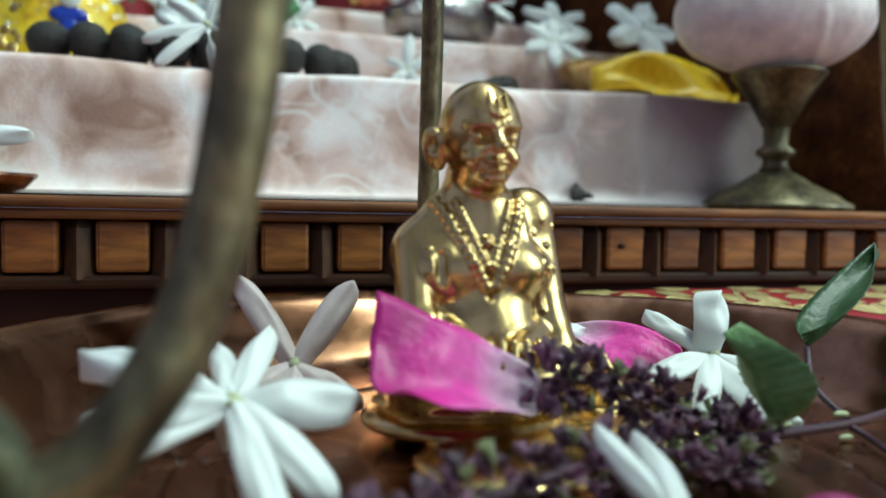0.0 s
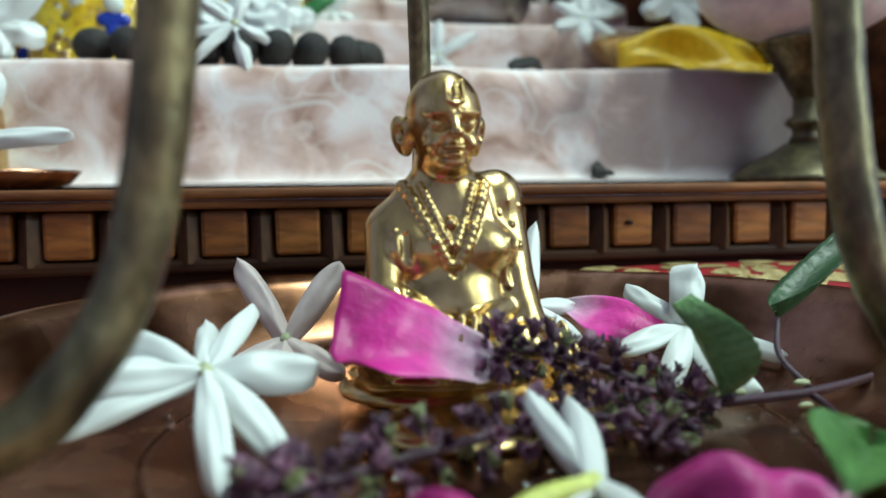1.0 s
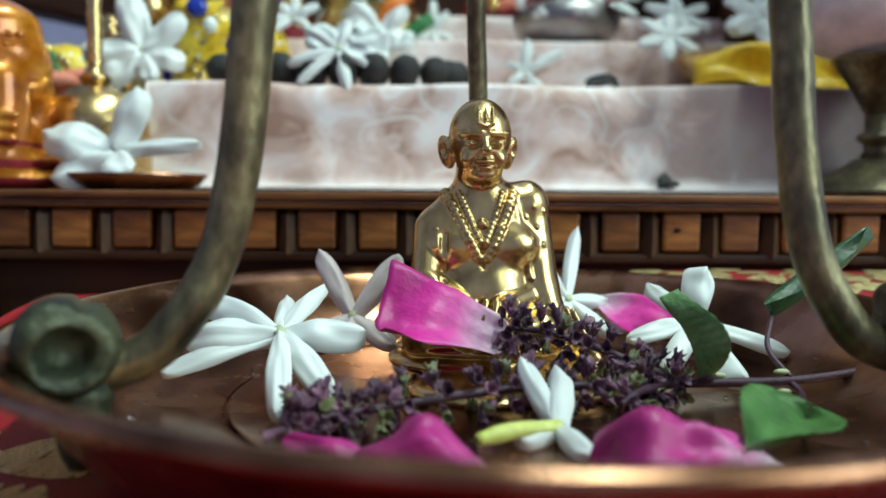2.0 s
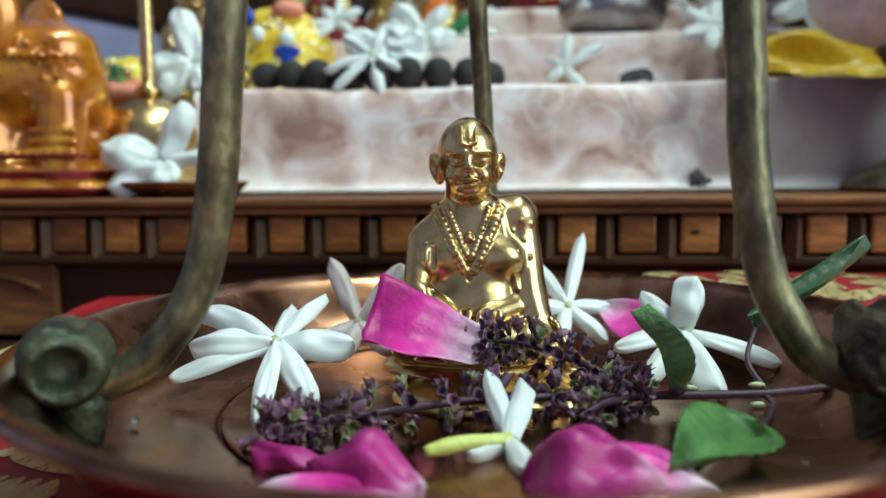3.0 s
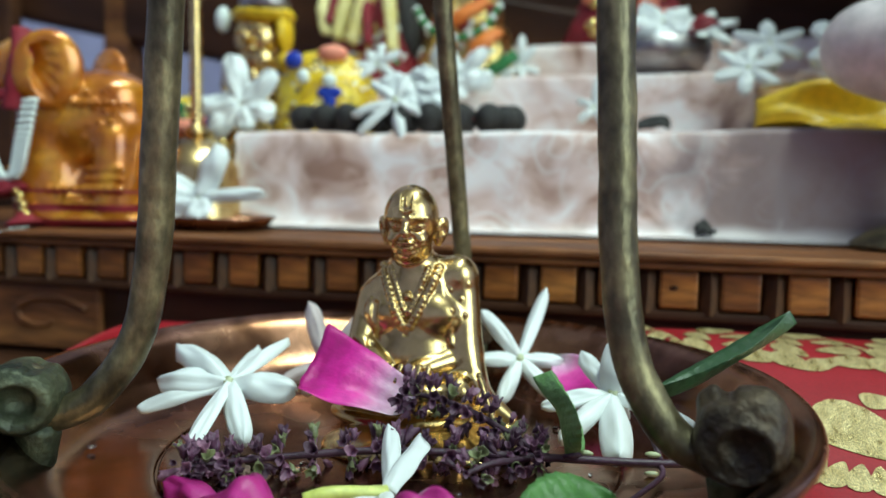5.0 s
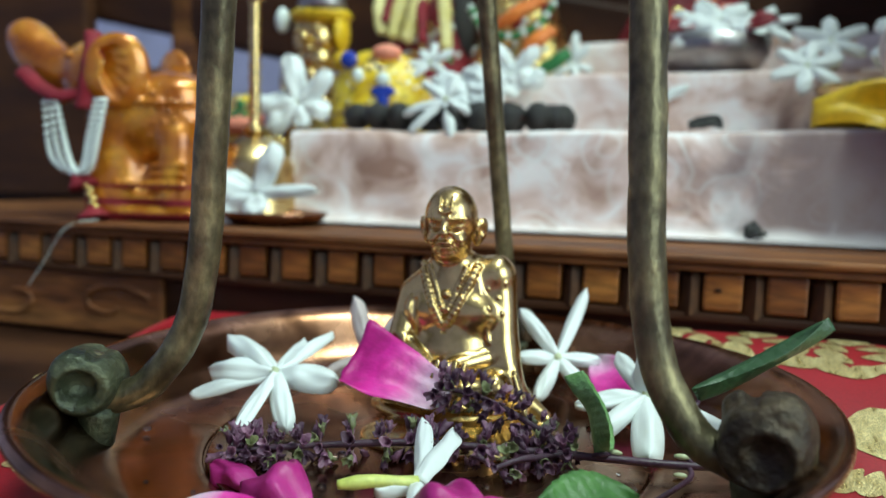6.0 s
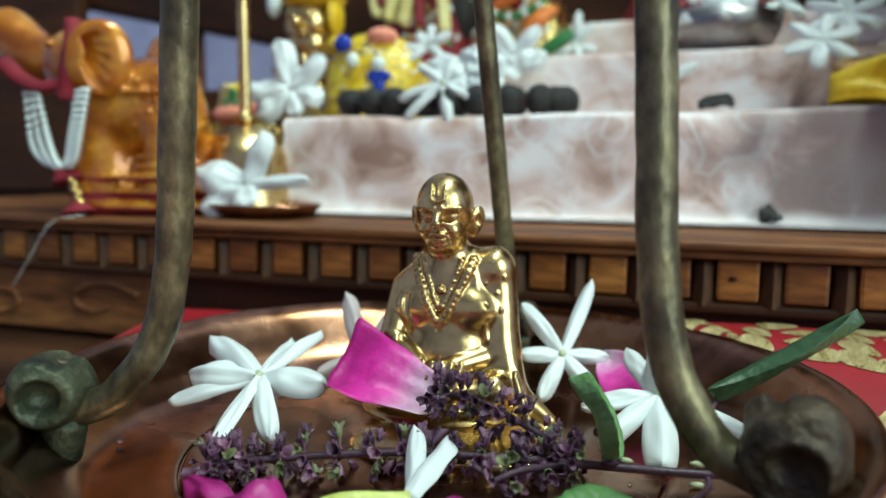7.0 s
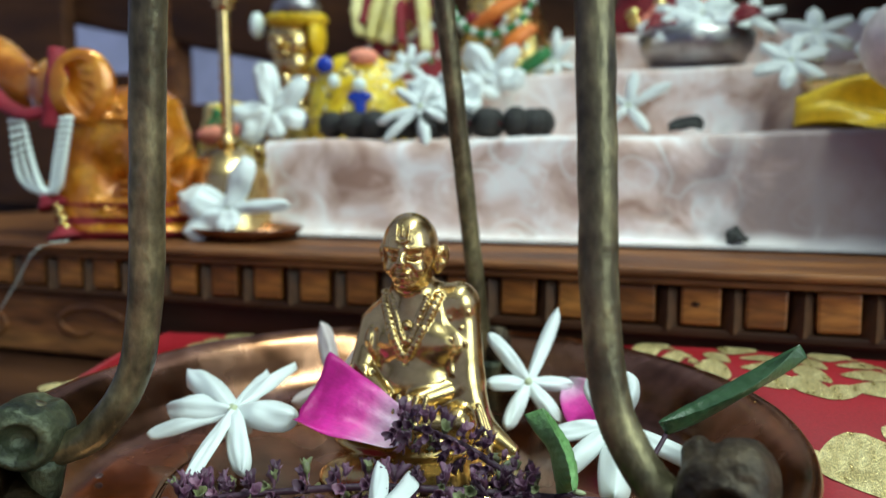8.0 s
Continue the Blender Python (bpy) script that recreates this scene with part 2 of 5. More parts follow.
def dress_material():
    """Yellow cloth with small blue and white woven spots."""
    m, tree, sh = nodes_of("yellow_brocade_dress")
    co = tree.nodes.new("ShaderNodeTexCoord")
    vor = tree.nodes.new("ShaderNodeTexVoronoi")
    vor.inputs["Scale"].default_value = 290
    tree.links.new(co.outputs["Object"], vor.inputs["Vector"])
    spot = ramp(tree, vor.outputs["Distance"], [(0.22, (1, 1, 1)), (0.32, (0, 0, 0))])
    ylw = ramp(tree, grain(tree, 120, 4), [(0.32, (0.50, 0.26, 0.01)), (0.45, (0.78, 0.52, 0.015)), (0.68, (0.95, 0.76, 0.06))])
    tone = ramp(tree, vor.outputs["Color"], [(0.4, (0.85, 0.85, 0.75)), (0.55, (0.80, 0.80, 0.7)), (0.62, (0.55, 0.35, 0.05))])
    tree.links.new(mixed(tree, spot, ylw, tone), sh.inputs["Base Color"])
    sh.inputs["Roughness"].default_value = 0.4
    bump(tree, sh, grain(tree, 500, 3), 0.6, 0.0006)
    return m


M_dress = dress_material()
M_redcloth = surface("red_satin_cloth", [(0.25, 0.003, 0.008), (0.38, 0.005, 0.014)], 30, (0.42, 0.6), 0.0, 0.15, 0.0003, fine=60)
M_goldthread = surface("gold_woven_thread", [(0.62, 0.46, 0.17), (0.98, 0.82, 0.42)], 700, (0.25, 0.45), 0.6, 1.0, 0.0004, (1, 0.3, 1), speckle=0.35)


# ---------------------------------------------------------------- mesh helpers
def mesh_of(name, verts, faces, uvs=None):
    me = bpy.data.meshes.new(name)
    me.from_pydata([tuple(v) for v in verts], [], [tuple(f) for f in faces])
    if uvs is not None:
        layer = me.uv_layers.new(name="UVMap")
        for loop in me.loops:
            layer.data[loop.index].uv = uvs[loop.vertex_index]
    me.shade_smooth()
    me.update()
    return me


def put(name, me, material, parent=None, label="", where=None):
    """Link a mesh as one object, under a thing or alone."""
    ob = new(name, me)
    me.materials.clear()
    me.materials.append(material)
    if parent is not None:
        ob.parent = parent
    if where is not None:
        ob.matrix_basis = where
    if label:
        ob["label"] = label
    return ob


def part(name, bm, material, parent=None, label="", where=None):
    me = bpy.data.meshes.new(name)
    bmesh.ops.recalc_face_normals(bm, faces=bm.faces)
    bm.to_mesh(me)
    bm.free()
    return put(name, me, material, parent, label, where)


def thing(name, at, label, category, group="", kind=""):
    e = new(name)
    e.location = at
    e.empty_display_size = 0.01
    return tagged(e, label, category, group, kind)


def box_bm(x0, x1, y0, y1, z0, z1, bevel=0.0008, segments=2):
    bm = bmesh.new()
    bmesh.ops.create_cube(bm, size=1)
    bmesh.ops.scale(bm, vec=(x1 - x0, y1 - y0, z1 - z0), verts=bm.verts)
    bmesh.ops.translate(bm, vec=((x0 + x1) / 2, (y0 + y1) / 2, (z0 + z1) / 2), verts=bm.verts)
    if bevel:
        bmesh.ops.bevel(bm, geom=bm.edges[:], offset=bevel, segments=segments, affect="EDGES", profile=0.5)
    return bm


def lathe(name, profile, n=48, center=(0, 0), squash=1.0):
    """A turned mesh from (radius, height) pairs."""
    verts, faces = [], []
    for r, z in profile:
        for k in range(n):
            a = 2 * math.pi * k / n
            verts.append((center[0] + r * math.cos(a), center[1] + squash * r * math.sin(a), z))
    for i in range(len(profile) - 1):
        for k in range(n):
            k2 = (k + 1) % n
            faces.append((i * n + k, i * n + k2, (i + 1) * n + k2, (i + 1) * n + k))
    return mesh_of(name, verts, faces)


def spline(points, n=40):
    """Catmull-Rom samples through a few points."""
    p = [Vector(q) for q in points]
    p = [2 * p[0] - p[1], *p, 2 * p[-1] - p[-2]]
    out = []
    segs = len(p) - 3
    for i in range(n + 1):
        s = min(i / n * segs, segs - 1e-6)
        k, u = int(s), s - int(s)
        a, b, c, d = p[k : k + 4]
        out.append(0.5 * (2 * b + (c - a) * u + (2 * a - 5 * b + 4 * c - d) * u * u + (3 * b - a - 3 * c + d) * u**3))
    return out


def tube(name, points, radii, n=12, samples=40, flat=1.0, rough=0.0, seed=0):
    """A closed tube along a spline. radii: a few values spread along it."""
    line = spline(points, samples)
    verts, faces, side = [], [], None
    for i, q in enumerate(line):
        ahead = (line[min(i + 1, samples)] - line[max(i - 1, 0)]).normalized()
        side = (side - ahead * side.dot(ahead)).normalized() if side else ahead.orthogonal().normalized()
        up = ahead.cross(side)
        r = float(np.interp(i / samples, np.linspace(0, 1, len(radii)), radii))
        for k in range(n):
            a = 2 * math.pi * k / n
            d = side * math.cos(a) + up * math.sin(a) * flat
            rr = r * (1 + rough * noise.noise((q + d * r) * 260 + Vector((seed, 0, 0))))
            verts.append(q + d * rr)
    for i in range(samples):
        for k in range(n):
            k2 = (k + 1) % n
            faces.append((i * n + k, i * n + k2, (i + 1) * n + k2, (i + 1) * n + k))
    faces.append(tuple(range(n - 1, -1, -1)))
    faces.append(tuple(samples * n + k for k in range(n)))
    return mesh_of(name, verts, faces)


def ball_bm(bm, c, r, u=10, v=7, m=None):
    t = Matrix.Translation(c) @ (m or Matrix.Identity(4)) @ Matrix.Diagonal((*((r, r, r) if isinstance(r, float) else r), 1))
    bmesh.ops.create_uvsphere(bm, u_segments=u, v_segments=v, radius=1, matrix=t)


def smooth(bm):
    for f in bm.faces:
        f.smooth = True
    return bm


def petal(name, base, tip, width, up, bend=0.0, cup=0.15, kind="long", thick=0.0006, wave=0.0, seed=0, n=20, m=8):
    """A thick curved petal or leaf from base to tip; up is the way its face looks."""
    base, tip, up = Vector(base), Vector(tip), Vector(up)
    ahead = (tip - base).normalized()
    side = ahead.cross(up).normalized()
    up = side.cross(ahead).normalized()
    verts, uvs, faces = [], [], []
    for layer in (1, -1):
        for i in range(n + 1):
            u = i / n
            if kind == "finger":
                w = width * (0.62 + 0.40 * math.sin(math.pi * min(1, u / 1.1))) * math.sqrt(max(0.0, 1 - max(0, (u - 0.80) / 0.203) ** 2.4))
            elif kind == "long":
                w = width * (0.56 + 0.48 * math.sin(math.pi / 2 * min(1, u / 0.70))) * math.sqrt(max(0.0, 1 - max(0, (u - 0.84) / 0.162) ** 2.2))
            elif kind == "rose":
                w = width * (0.16 + 0.84 * math.sin(min(1, u / 0.72) * math.pi / 2) ** 1.1) * max(0.0, 1 - max(0, (u - 0.72) / 0.285) ** 5.0) ** 0.6
            elif kind == "torn":
                w = width * (0.28 + 0.72 * u**0.60 + 0.12 * math.sin(math.pi * u)) * math.sqrt(min(1.0, 0.02 + u / 0.10))
            else:
                w = width * max(0.0, math.sin(math.pi * u**0.78)) * (1.12 - 0.25 * u)
                w *= 1 + 0.07 * ((i % 4) / 3 - 0.5) * (0.1 < u < 0.95)
            w = max(w, width * 0.02)
            mid = base + (tip - base) * u + up * bend * 4 * u * (1 - u)
            for j in range(m + 1):
                v = 2 * j / m - 1
                edge = math.sqrt(max(0.0, 1 - v * v)) * 0.9 + 0.1 if kind == "finger" else (1 - abs(v) ** 3) * 0.85 + 0.15
                lift = cup * width * v * v + wave * width * noise.noise(Vector((u * 2.6 + seed, v * 1.7, seed * 1.3)))
                if kind == "leaf":
                    lift += 0.003 * width * math.cos(u * 44 - 9 * abs(v)) * (0.3 + abs(v)) + 0.17 * width * abs(v)
                push = Vector((0, 0, 0))
                if kind == "torn":
                    # one side runs straight, the other swells
                    if v > 0:
                        push -= side * v * width / 2 * 0.17 * math.sin(math.pi * u)
                    push += ahead * width * u**4 * (0.05 * v - 0.10 * max(0.0, -v) ** 3 + 0.03 * noise.noise(Vector((v * 3, seed, 1))))
                    lift += 0.9 * width * max(0.0, -v - 0.70) ** 1.4 * u - 0.10 * width * max(0.0, v - 0.6) * u + 0.25 * width * max(0.0, u - 0.86) * (0.5 - 0.5 * v)
                verts.append(mid + push + side * v * w / 2 + up * (lift + layer * thick / 2 * edge))
                uvs.append((u, (v + 1) / 2))
    row = m + 1
    half = (n + 1) * row
    for i in range(n):
        for j in range(m):
            a, b, c, d = i * row + j, i * row + j + 1, (i + 1) * row + j + 1, (i + 1) * row + j
            faces += [(a, b, c, d), (half + d, half + c, half + b, half + a)]
    rim = [j for j in range(row)] + [i * row + m for i in range(1, n + 1)] + [n * row + j for j in range(m - 1, -1, -1)] + [i * row for i in range(n - 1, 0, -1)]
    for a, b in zip(rim, rim[1:] + rim[:1]):
        faces.append((b, a, half + a, half + b))
    return mesh_of(name, verts, faces, uvs)


def joined(name, pieces):
    """One mesh object data out of several (mesh, material) pairs."""
    verts, faces, mats, slots = [], [], [], []
    for me, mat in pieces:
        if mat not in slots:
            slots.append(mat)
        k = len(verts)
        verts += [v.co[:] for v in me.vertices]
        for p in me.polygons:
            faces.append([k + i for i in p.vertices])
            mats.append(slots.index(mat))
        bpy.data.meshes.remove(me)
    me = mesh_of(name, verts, faces)
    for mat in slots:
        me.materials.append(mat)
    for p, i in zip(me.polygons, mats):
        p.material_index = i
    return me


def bm_mesh(bm, move=None):
    me = bpy.data.meshes.new("piece")
    if move is not None:
        bm.transform(move)
    smooth(bm)
    bm.to_mesh(me)
    bm.free()
    return me


# ---------------------------------------------------------------- sculpting by distance fields
class Clay:
    """A soft solid made of blended simple forms, turned into a skin."""

    def __init__(self, low, high, step):
        self.low, self.step = np.array(low), step
        n = [int((b - a) / step) + 1 for a, b in zip(low, high)]
        self.axes = [a + step * np.arange(k) for a, k in zip(low, n)]
        self.p = np.stack(np.meshgrid(*self.axes, indexing="ij"), -1).astype(np.float32)
        self.f = np.full(n, 1.0, np.float32)

    def window(self, low, high):
        return tuple(slice(max(0, int((a - o) / self.step)), max(1, int((b - o) / self.step) + 2)) for a, b, o in zip(low, high, self.low))

    def blend(self, w, d, k, cut=False):
        f = self.f[w]
        if cut:
            h = np.clip(0.5 - 0.5 * (f + d) / k, 0, 1)
            self.f[w] = f * (1 - h) + -d * h + k * h * (1 - h)
        else:
            h = np.clip(0.5 + 0.5 * (d - f) / k, 0, 1)
            self.f[w] = d * (1 - h) + f * h - k * h * (1 - h)

    def egg(self, c, r, k=0.0008, cut=False, tilt=None):
        c, r = np.array(c, np.float32), np.array(r, np.float32)
        big = float(r.max()) * 1.3 + 3 * k
        w = self.window(c - big, c + big)
        q = self.p[w] - c
        if tilt is not None:
            q = q @ np.array(Euler([radians(a) for a in tilt]).to_matrix(), np.float32)
        k0 = np.linalg.norm(q / r, axis=-1)
        k1 = np.linalg.norm(q / (r * r), axis=-1) + 1e-6
        self.blend(w, k0 * (k0 - 1) / k1, k, cut)

    def rod(self, a, b, ra, rb=None, k=0.0008, cut=False):
        a, b = np.array(a, np.float32), np.array(b, np.float32)
        rb = ra if rb is None else rb
        big = max(ra, rb) + 3 * k
        w = self.window(np.minimum(a, b) - big, np.maximum(a, b) + big)
        q = self.p[w] - a
        ab = b - a
        t = np.clip(q @ ab / (ab @ ab), 0, 1)
        d = np.linalg.norm(q - t[..., None] * ab, axis=-1) - (ra + (rb - ra) * t)
        self.blend(w, d, k, cut)

    def depth(self, x, z):
        """The nearest skin seen from -y at x, z."""
        i, k = (int(round((v - o) / self.step)) for v, o in ((x, self.low[0]), (z, self.low[2])))
        inside = np.nonzero(self.f[i, :, k] < 0)[0]
        return float(self.axes[1][inside[0]]) if len(inside) else 0.0

    def skin(self, name):
        f, h = self.f, self.step
        n = np.array(f.shape)
        total, count = np.zeros((*(n - 1), 3)), np.zeros(tuple(n - 1))
        for ax in range(3):
            b, c = [i for i in range(3) if i != ax]
            for ob in (0, 1):
                for oc in (0, 1):
                    s0, s1 = [None] * 3, [None] * 3
                    s0[ax], s1[ax] = slice(0, n[ax] - 1), slice(1, n[ax])
                    s0[b] = s1[b] = slice(ob, n[b] - 1 + ob)
                    s0[c] = s1[c] = slice(oc, n[c] - 1 + oc)
                    f0, f1 = f[tuple(s0)], f[tuple(s1)]
                    cross = (f0 < 0) != (f1 < 0)
                    t = np.where(cross, f0 / np.where(cross, f0 - f1, 1), 0)
                    count += cross
                    total[..., ax] += t
                    total[..., b] += cross * ob
                    total[..., c] += cross * oc
        cells = count > 0
        index = np.full(cells.shape, -1)
        index[cells] = np.arange(cells.sum())
        where = np.argwhere(cells)
        verts = self.low + h * (where + total[cells] / count[cells][:, None])
        faces = []
        for ax in range(3):
            b, c = (ax + 1) % 3, (ax + 2) % 3
            s0, s1 = [slice(1, k - 1) for k in n], [slice(1, k - 1) for k in n]
            s0[ax], s1[ax] = slice(0, n[ax] - 1), slice(1, n[ax])
            f0, f1 = f[tuple(s0)] < 0, f[tuple(s1)] < 0
            for flip, hit in ((False, f0 & ~f1), (True, ~f0 & f1)):
                at = np.argwhere(hit)
                at[:, [b, c]] += 1
                quad = []
                for db, dc in ((-1, -1), (0, -1), (0, 0), (-1, 0)):
                    q = at.copy()
                    q[:, b] += db
                    q[:, c] += dc
                    quad.append(index[tuple(q.T)])
                quad = np.stack(quad, 1)
                faces.append(quad[:, ::-1] if flip else quad)
        return mesh_of(name, verts.tolist(), np.concatenate(faces).tolist())


# ---------------------------------------------------------------- room and shrine
def room():
    def slab(name, *b, material=M_wall, label="", category=""):
        tagged(part(name, box_bm(*b, bevel=0), material), label, category, kind="structure")

    slab("floor", -1.7, 1.7, -2.1, 0.8, -0.82, -0.75, material=M_tile, label="grey tiled floor of the prayer room", category="floor")
    slab("ceiling", -1.7, 1.7, -2.1, 0.8, 1.75, 1.83, material=M_ceiling, label="white painted plain ceiling of the room", category="ceiling")
    slab("wall_north", -1.7, 1.7, 0.7, 0.8, -0.75, 1.75, label="lavender painted plaster wall behind the shrine", category="wall")
    slab("wall_south", -1.7, 1.7, -2.1, -2.0, -0.75, 1.75, label="lavender painted plaster wall facing the shrine", category="wall")
    slab("wall_west", -1.7, -1.6, -2.0, 0.7, -0.75, 1.75, label="lavender painted plaster side wall of the room", category="wall")
    # east wall with the window opening
    bm = bmesh.new()
    for b in ((1.6, 1.7, -2.0, -1.3, -0.75, 1.75), (1.6, 1.7, -0.2, 0.7, -0.75, 1.75), (1.6, 1.7, -1.3, -0.2, -0.75, 0.15), (1.6, 1.7, -1.3, -0.2, 1.35, 1.75)):
        one = box_bm(*b, bevel=0)
        me = bpy.data.meshes.new("piece")
        one.to_mesh(me)
        one.free()
        bm.from_mesh(me)
        bpy.data.meshes.remove(me)
    tagged(part("wall_east", bm, M_wall), "lavender painted wall with a daylight window opening", "wall", kind="structure")


room()


def altar():
    table = thing("altar_table", (0, 0, -0.75), "low dark wooden altar table under the shrine", "table")
    part("tabletop", box_bm(-0.42, 0.42, -0.34, 0.42, 0.718, 0.7465, 0.003), M_darkwood, table)
    for x in (-0.38, 0.38):
        for y in (-0.30, 0.38):
            part("leg", box_bm(x - 0.025, x + 0.025, y - 0.025, y + 0.025, 0, 0.718, 0.003), M_darkwood, table)

    shrine = thing("wooden_shrine", (0, 0, 0.0187), "carved varnished wooden home shrine with stepped platform", "shrine")
    part("platform", box_bm(-0.30, 0.24, 0.0655, 0.36, -0.0207, 0.0125, 0.0008), M_darkwood, shrine)
    part("front_panel", box_bm(-0.30, -0.118, 0.0625, 0.0652, -0.0207, -0.0003, 0.0008), M_wood, shrine, "carved brown front panel")
    part("top_moulding", box_bm(-0.303, 0.243, 0.0575, 0.36, 0.0146, 0.0168, 0.0009, 3), M_wood, shrine, "rounded varnished moulding")
    part("cove_moulding", box_bm(-0.302, 0.242, 0.0590, 0.0660, 0.0126, 0.0145, 0.0006, 2), M_wood, shrine)
    part("lower_moulding", box_bm(-0.302, 0.242, 0.0605, 0.066, -0.0004, 0.0022, 0.0008), M_darkwood, shrine)
    # a row of square blocks with pointed dividers between them
    block = box_bm(-0.0046, 0.0046, -0.002, 0.0025, -0.0050, 0.0046, 0.0007)
    for f in block.faces:
        if f.normal.y < -0.9:
            bmesh.ops.inset_region(block, faces=[f], thickness=0.0009, depth=-0.0004)
            break
    wedge = bmesh.new()
    bmesh.ops.create_cone(wedge, cap_ends=True, segments=4, radius1=0.0026, radius2=0.0023, depth=0.0094)
    bmesh.ops.create_cone(wedge, cap_ends=True, segments=4, radius1=0.0023, radius2=0.0001, depth=0.0028, matrix=Matrix.Translation((0, 0, 0.0061)))
    first_b, first_w = None, None
    for k in range(-22, 13):
        x = 0.0514 + 0.01487 * k
        for which, bmx, dx, dy, dz, mat, nm in (("b", block, 0, 0.0628, 0.0077, M_woodlight, "block"), ("w", wedge, 0.00744, 0.0622, 0.0062, M_divider, "divider")):
            jig = random.uniform(-0.0004, 0.0004)
            tm = Matrix.Translation((x + dx + jig, dy, dz)) @ Euler((0, random.uniform(-0.02, 0.02), 0)).to_matrix().to_4x4()
            src = first_b if which == "b" else first_w
            if src is None:
                src = part(nm, bmx, mat, shrine, where=tm)
                if which == "b":
                    first_b = src.data
                else:
                    first_w = src.data
            else:
                put(nm, src, mat, shrine, where=tm)
    knot = bmesh.new()
    ball_bm(knot, (0.0506, 0.0606, 0.0080), (0.0010, 0.0004, 0.0006), 10, 6)
    part("knot", smooth(knot), M_darkwood, shrine, "dark knot in a wooden block")
    # carved leaf scrolls on the low front panel
    for k in range(4):
        x, turn = -0.138 - 0.043 * k, 0.4 + 2.3 * k
        curl = [(x + 0.0170 * (1 - 0.11 * i) * math.cos(0.75 * i + turn), 0.0629, -0.0105 + 0.0078 * (1 - 0.11 * i) * math.sin(0.75 * i + turn)) for i in range(8)]
        put("carved_scroll", tube("carved_scroll", curl, [0.0013, 0.0016, 0.0010], 8, 36, 0.8, 0.15), M_wood, shrine)
    # frame of the shrine round the steps
    part("post", box_bm(-0.2745, -0.2570, 0.262, 0.280, 0.0168, 0.30, 0.002), M_wood, shrine)
    part("beam", box_bm(-0.32, 0.42, -0.010, 0.022, -0.031, 0.031, 0.003), M_darkwood, shrine, "dark wooden cross rail", where=pose(-0.2776, 0.272, 0.1535, 0, 12, 0))
    part("back_panel", box_bm(-0.105, 0.24, 0.335, 0.35, 0.0168, 0.43, 0.001), M_darkwood, shrine)
    part("side_panel", box_bm(0.164, 0.176, 0.0900, 0.335, 0.0168, 0.43, 0.001), M_wood, shrine, "dark red-brown wooden side panel")
    part("side_rail", box_bm(-0.272, -0.106, 0.262, 0.272, 0.0168, 0.0800, 0.002), M_darkwood, shrine, "dark wooden low rail")
    part("post", box_bm(-0.60, -0.286, 0.262, 0.272, 0.0168, 0.1010, 0.002), M_darkwood, shrine)
    part("side_post", box_bm(-0.60, -0.331, 0.250, 0.261, 0.0168, 0.30, 0.002), M_darkwood, shrine, "wide brown wooden side post")
    part("side_frame", box_bm(-0.60, -0.304, 0.274, 0.286, -0.0207, 0.0950, 0.002), M_darkwood, shrine)
    part("step", box_bm(-0.094, 0.128, 0.109, 0.334, 0.0168, 0.0470, 0.002), M_darkwood, shrine)
    part("step", box_bm(-0.075, 0.128, 0.185, 0.334, 0.0471, 0.0760, 0.002), M_darkwood, shrine)
    part("step", box_bm(-0.075, 0.128, 0.245, 0.334, 0.0761, 0.1000, 0.002), M_darkwood, shrine)


altar()


def sheet(name, f, us, vs, material, label, category, kind=""):
    """A cloth of 0.6 mm from a function of two parameters."""
    g = [[Vector(f(u, v)) for v in vs] for u in us]
    nu, nv = len(us), len(vs)
    verts = [q for r in g for q in r]
    norms = []
    for i in range(nu):
        for j in range(nv):
            a = g[min(i + 1, nu - 1)][j] - g[max(i - 1, 0)][j]
            b = g[i][min(j + 1, nv - 1)] - g[i][max(j - 1, 0)]
            norms.append(a.cross(b).normalized())
    faces = [(i * nv + j, (i + 1) * nv + j, (i + 1) * nv + j + 1, i * nv + j + 1) for i in range(nu - 1) for j in range(nv - 1)]
    k = len(verts)
    verts = verts + [q - m * 0.0006 for q, m in zip(verts, norms)]
    faces += [(k + f[3], k + f[2], k + f[1], k + f[0]) for f in faces]
    rim = [i * nv for i in range(nu)] + [(nu - 1) * nv + j for j in range(1, nv)] + [i * nv + nv - 1 for i in range(nu - 2, -1, -1)] + list(range(nv - 2, 0, -1))
    faces += [(a, b, k + b, k + a) for a, b in zip(rim, rim[1:] + rim[:1])]
    return tagged(put(name, mesh_of(name, verts, faces), material), label, category, kind=kind)


STEP = [(0.0985, 0.0364), (0.1030, 0.0366), (0.1062, 0.0380), (0.1072, 0.0450), (0.1078, 0.0560), (0.1084, 0.0650), (0.1105, 0.0684), (0.1200, 0.0690), (0.1500, 0.0690), (0.1780, 0.0690), (0.1815, 0.0712), (0.1828, 0.0800), (0.1838, 0.0930), (0.1860, 0.0972), (0.1950, 0.0978), (0.2200, 0.0978), (0.2400, 0.0978), (0.2425, 0.1000), (0.2438, 0.1120), (0.2460, 0.1208), (0.2560, 0.1218), (0.2900, 0.1218), (0.3300, 0.1218)]
STEP_LINE = spline([(0, y, z) for y, z in STEP], 150)


